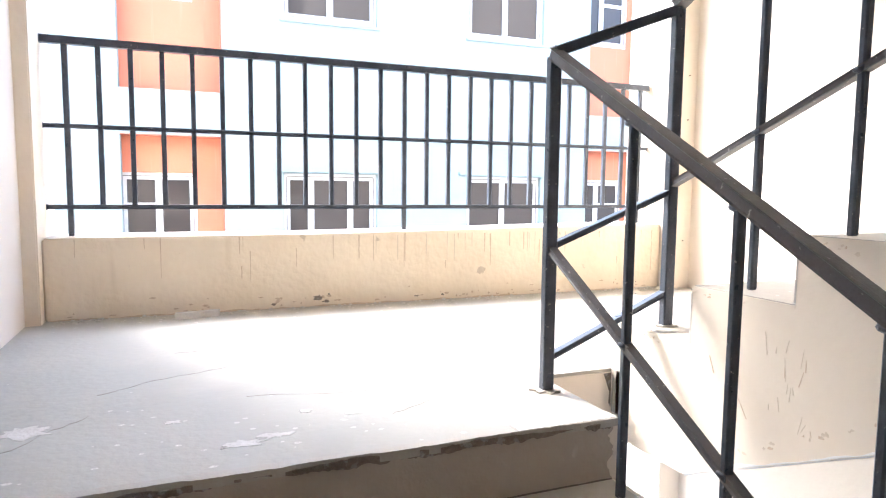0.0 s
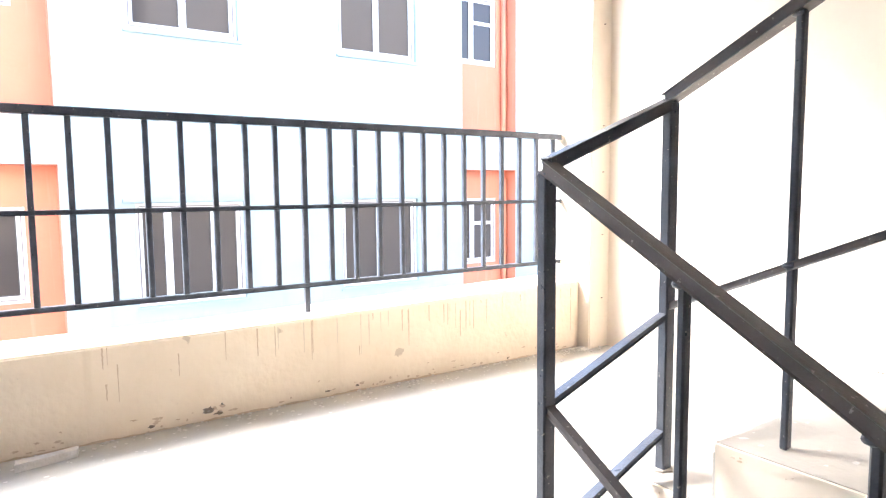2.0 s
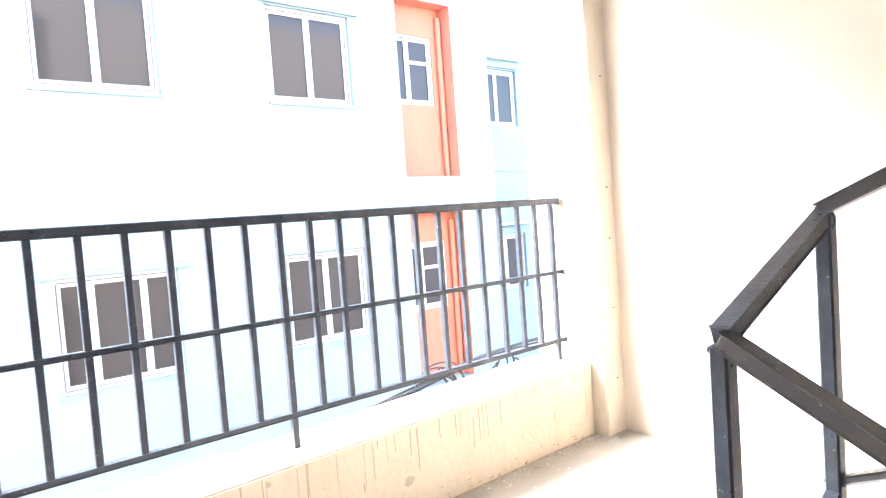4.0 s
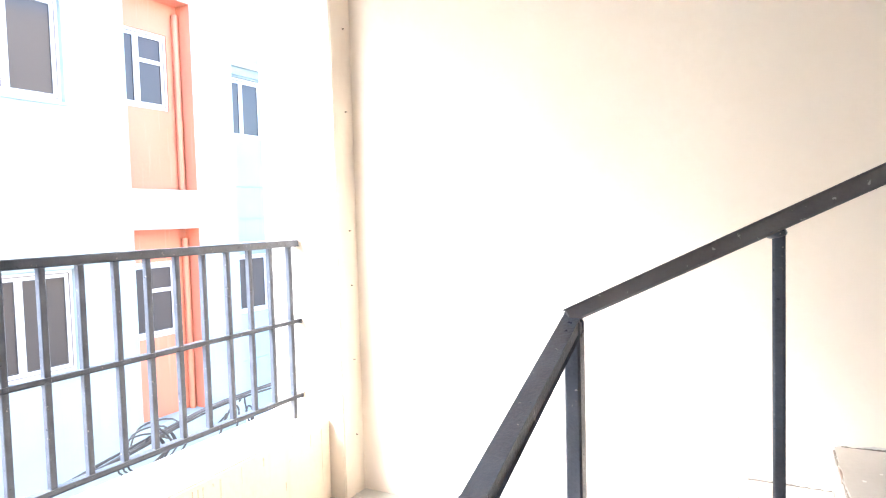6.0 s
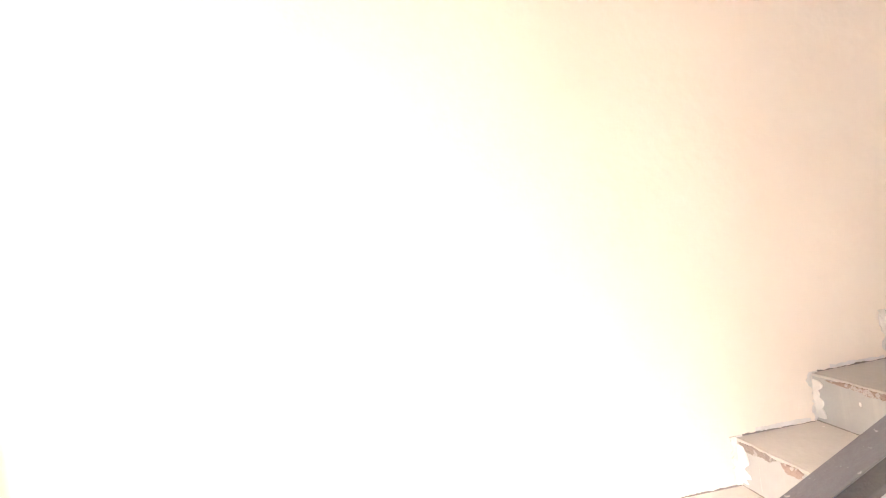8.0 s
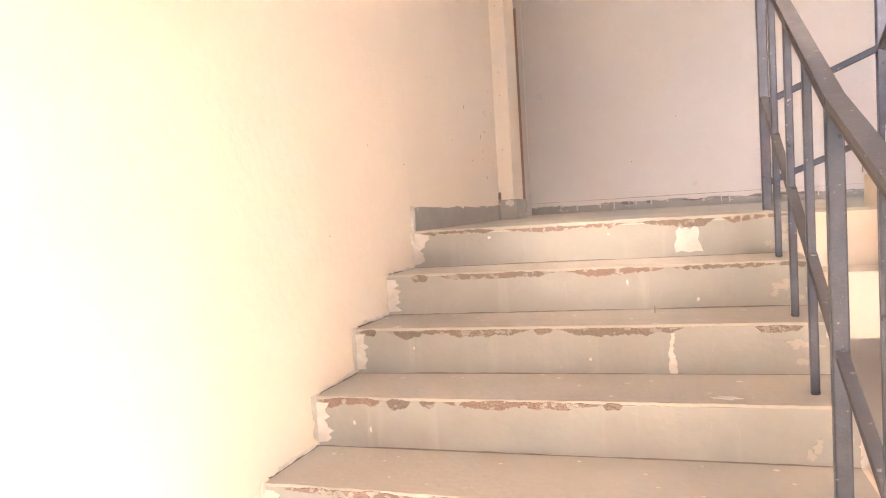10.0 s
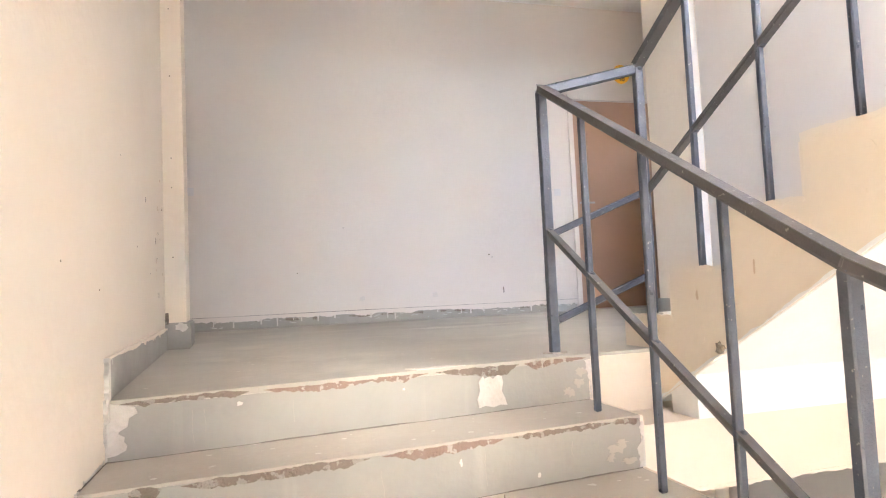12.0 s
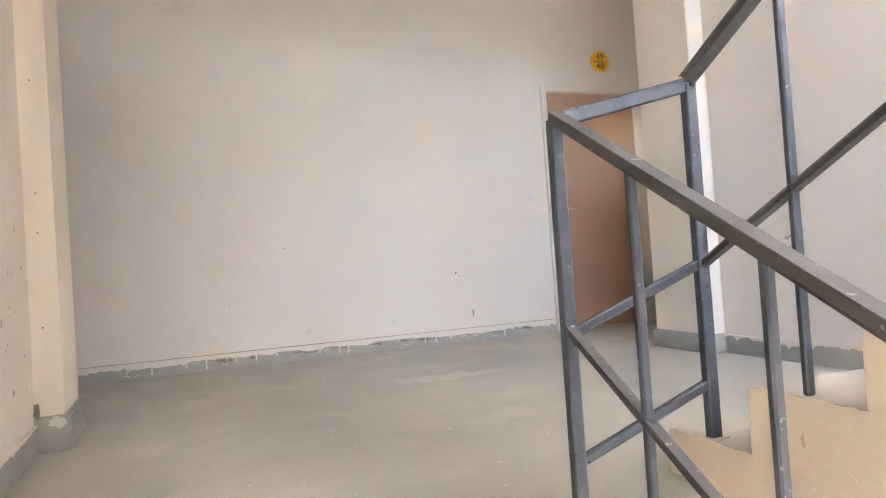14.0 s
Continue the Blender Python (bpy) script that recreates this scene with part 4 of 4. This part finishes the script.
# fine cracks and trowel marks in the half landing
for x, y, ang, ln in ((-3.1, 2.75, 0.5, 0.5), (-2.7, 2.6, -0.25, 0.6), (-2.2, 2.9, 0.2, 0.7), (-2.9, 3.2, 0.1, 0.9), (-2.35, 2.3, 0.4, 0.35), (-3.3, 2.35, 0.9, 0.3)):
    mid = [(x + ln * t / 14 * math.cos(ang) - v * math.sin(ang), y + ln * t / 14 * math.sin(ang) + v * math.cos(ang)) for t, (_, v) in enumerate(jag(0, 14, 1, -0.03, 0.03, 0.012, r))]
    o = mid + [(p + 0.0002, q + 0.0009) for p, q in mid[::-1]]
    slab_patch("floor_crack", prism(B(), o, "z", 0.0, 0.0008), CRACK_SHADE, "fine crack in the cement floor", "stain")
built("wall_outer", CREAM, (XR + 0.3, 7.0, 4.0, 4.3, -5.2, 2 * STOREY), (-10.0, XL - 0.3, 4.0, 4.3, -5.2, 2 * STOREY), label="cream outer walls beside the stair opening", category="wall")
for x, z in ((0.286, 2.735), (-3.173, 2.721)):
    tagged(part("blank_plate", box(B(), x - 0.035, x + 0.035, YF, YF + 0.004, z - 0.035, z + 0.035, bevel=0.002), PLATE), "small pale blue blanking plate on the wall", "plate", "blanking plates")
for x, y, zs in ((0.08, -1.93, (2.05, 2.45, 2.62, 3.1, 3.5)), (-0.04, 3.89, (0.3, 0.68, 1.05, 1.32, 1.9, 2.3))):
    for z in zs:
        bm = B()
        bmesh.ops.create_cone(bm, cap_ends=True, segments=8, radius1=0.004, radius2=0.002, depth=0.012, matrix=Matrix.Translation((x + 0.10, y - 0.005, z)) @ Matrix.Rotation(math.pi / 2, 4, "X"))
        tagged(part("nail", bm, PEEL), "rusty nail stuck in the pier plaster", "nail", "nails in the piers")
tagged(part("plaster_hole", blob(B(), -2.22, 0.045, 0.022, 0.012, "y", YP - 0.003, YP, 14, 0.45, random.Random(51)), PEEL), "dark broken hole at the parapet foot", "hole", kind="structure")
# railing anchored in the pier
r = random.Random(91)
for z, q in ((1.262, 0.030), (0.878, 0.018), (0.505, 0.026)):
    bm = B()
    bmesh.ops.create_icosphere(bm, subdivisions=2, radius=q, matrix=Matrix.Translation((-0.043, YR, z)) @ Matrix.Diagonal((0.35, 1.0, 1.0, 1)))
    for v in bm.verts:
        v.co += Vector((r.uniform(-0.004, 0.002), r.uniform(-0.008, 0.008), r.uniform(-0.009, 0.007)))
    slab_patch("anchor_plaster", bm, STAINED, "rough broken plaster where the rail enters the pier")
# cut cable ends hanging among the strung ones
for i in range(7):
    x, y, z = r.uniform(-0.1, 0.75), 5.3, r.uniform(0.0, 0.15)
    pts = [(x, y, z), (x + r.uniform(-0.05, 0.05), y - 0.03, z + r.uniform(0.02, 0.10)), (x + r.uniform(0.0, 0.16), y - 0.04, z + r.uniform(-0.05, 0.08)), (x + r.uniform(-0.05, 0.15), y - 0.02, z - r.uniform(0.08, 0.26))]
    tagged(part("cable_end", tube(B(), smooth(pts), 0.007, 6), CABLE), "cut black cable end hanging from the bundle", "cable", "cables outside the parapet")
# scratches, chips and grime on the painted side of the upper flight
r = random.Random(133)
for i in range(16):
    y, z = r.gauss(1.80, 0.045), r.uniform(0.0, 0.24)
    w, h, tilt = r.uniform(0.0005, 0.0014), r.uniform(0.015, 0.06), r.uniform(-0.012, 0.012)
    slab_patch("scrape", prism(B(), [(y - w, z), (y + w, z), (y + tilt + 0.4 * w, z + h), (y + tilt - 0.4 * w, z + h)], "x", XB - 0.0010, XB), SCRAPE if i % 4 else STAIN, "thin brown scrape in the cream paint", "stain")
for i in range(46):
    y = r.uniform(1.20, 2.06)
    z = -0.20 + (2.10 - y) * 0.55 + abs(r.gauss(0, 0.018)) + 0.02
    slab_patch("paint_chip", blob(B(), y, z, r.uniform(0.002, 0.010), r.uniform(0.0015, 0.005), "x", XB - 0.0010, XB, 9, 0.5, r), SCRAPE if i % 4 else STAIN, "small brown chip at the lower edge of the flight", "stain")
for k, y in ((1, 2.40), (2, 2.09), (3, 1.76)):
    for i in range(9):
        slab_patch("paint_chip", blob(B(), y + r.uniform(-0.16, 0.0), k * H - abs(r.gauss(0, 0.012)) - 0.012, r.uniform(0.002, 0.007), r.uniform(0.0015, 0.005), "x", XB - 0.0010, XB, 9, 0.5, r), STAIN if i % 3 == 0 else SCRAPE, "small dark chip under the step edge", "stain")
# broken brown corner of the landing edge
slab_patch("plaster_chip", prism(B(), [(XB - 0.035, -0.015), (XB - 0.004, -0.013), (XB - 0.004, -0.135), (XB - 0.012, -0.12), (XB - 0.010, -0.08), (XB - 0.022, -0.05)], "y", YN + 0.0425, YN + 0.0445), PEEL, "brown broken plaster at the landing corner")
# paint flakes and dents on the cream side of the flight above
for i in range(15):
    y = r.uniform(-0.1, 1.7)
    z = F + 0.02 + (y + 0.437) * 0.54 - r.uniform(0.06, 0.26)
    slab_patch("paint_flake", blob(B(), y, z, r.uniform(0.003, 0.012), r.uniform(0.003, 0.018), "x", XA, XA + 0.0012, 10, 0.5, r), CREAM if i % 4 else STAIN, "raised flake in the cream paint", "stain")
slab_patch("plaster_chip", blob(B(), 0.145, 1.562, 0.022, 0.018, "x", XA, XA + 0.003, 13, 0.4, r), PEEL, "dark chip at the soffit edge")
# cracked joint where the flight meets the landing
o = [(-0.30 + v, z) for z, v in jag(1.30, F - 0.02, 0.012, -0.006, 0.012, 0.005, r)]
slab_patch("joint_crack", prism(B(), o + [(p + 0.008, q) for p, q in o[::-1]], "x", XA, XA + 0.0016), PEEL, "dark cracked joint beside the landing edge")
# fine dark runs under the coping, and grime along the foot of the parapet
r = random.Random(57)
for i in range(22):
    x, h, w = r.uniform(-2.0, -0.3), r.uniform(0.05, 0.20), r.uniform(0.0012, 0.0028)
    zt = 0.36 + 0.012 * r.random()
    o = [(x + w, zt), (x + w * 0.9 + r.uniform(-0.002, 0.002), zt - 0.5 * h), (x + 0.3 * w, zt - h), (x - 0.3 * w, zt - h), (x - w * 0.9, zt - 0.5 * h), (x - w, zt)]
    slab_patch("water_stain", prism(B(), o, "y", YP - 0.0016, YP), STAIN if i % 3 == 0 else SCRAPE, "fine water run under the coping", "stain")
for i in range(60):
    x = r.uniform(XL + 0.1, -0.1)
    slab_patch("grime_spot", blob(B(), x, 0.012 + abs(r.gauss(0, 0.03)), r.uniform(0.003, 0.016), r.uniform(0.002, 0.006), "y", YP - 0.0012, YP, 10, 0.5, r), STAIN if i % 12 else PEEL, "brown grime at the foot of the parapet", "stain")
for i in range(5):
    slab_patch("plaster_hole", blob(B(), -2.17 + r.uniform(-0.06, 0.06), 0.04 + r.uniform(-0.02, 0.03), r.uniform(0.006, 0.016), r.uniform(0.004, 0.010), "y", YP - 0.0022, YP, 11, 0.5, r), PEEL if i % 2 else STAIN, "dark broken hole at the parapet foot", "hole")
o = [(u, v) for u, v in jag(XL + 0.08, -0.05, 0.02, 0.001, 0.009, 0.004, r)] + [(-0.05, -0.001), (XL + 0.08, -0.001)]
slab_patch("junction_line", prism(B(), o, "y", YP - 0.002, YP), STAIN, "dark grime where the floor meets the parapet", "stain")
flecks("paint_flecks", 140, lambda q: (q.uniform(XL + 0.1, -0.4), 3.94 - abs(q.gauss(0, 0.14)), 0.0), 24, "flecks of white plaster on the floor beside the parapet")
slab_patch("plaster_splash", blob(B(), -1.16, 0.75, 0.038, 0.014, "z", 6 * H, 6 * H + 0.0015, 16, 0.4, r), PLASTER, "dried white plaster splash on a tread", "stain")
bm = B()
bmesh.ops.create_cone(bm, cap_ends=True, segments=8, radius1=0.0022, radius2=0.0016, depth=0.026, matrix=Matrix.Translation((-0.95, 0.262, 7 * H + 0.013)))
tagged(part("nail", bm, PEEL), "rusty nail standing in a tread beside the riser", "nail", "nails in the piers")
# hairline cracks down the risers
for k in range(4, 10):
    for i in range(3):
        x, z, h = r.uniform(XB + 0.2, XR - 0.1), k * H - 0.05, r.uniform(0.04, 0.10)
        o = [(x + v, z - h * i / 8) for i, (_, v) in enumerate(jag(0, 8, 1, -0.006, 0.006, 0.003, r))]
        slab_patch("riser_crack", prism(B(), o + [(p + 0.0009, q) for p, q in o[::-1]], "y", nos_b(k) + 0.003, nos_b(k) + 0.0048), STEP, "hairline crack down a riser", "stain", shape=skew)
# faint rubbed marks low on the far wall, and specks on the side wall beside the column
q = random.Random(91)
for x, z in ((-1.17, F + 0.215), (-1.86, F + 0.225)):
    slab_patch("wall_smudge", blob(B(), x, z, 0.026, 0.022, "y", YF, YF + 0.001, 14, 0.35, q), SMUDGE, "faint grey rubbed mark on the wall", "stain")
for i in range(15):
    y, z = q.uniform(-1.88, -1.45), F + 0.25 + abs(q.gauss(0, 0.45))
    bm = blob(B(), y, z, q.uniform(0.002, 0.006), q.uniform(0.003, 0.012), "x", XR - 0.0014, XR, 9, 0.5, q)
    lean(slab_patch("wall_speck", bm, PEEL if i % 5 == 0 else STAIN, "brown speck of dirt on the cream wall", "stain"))
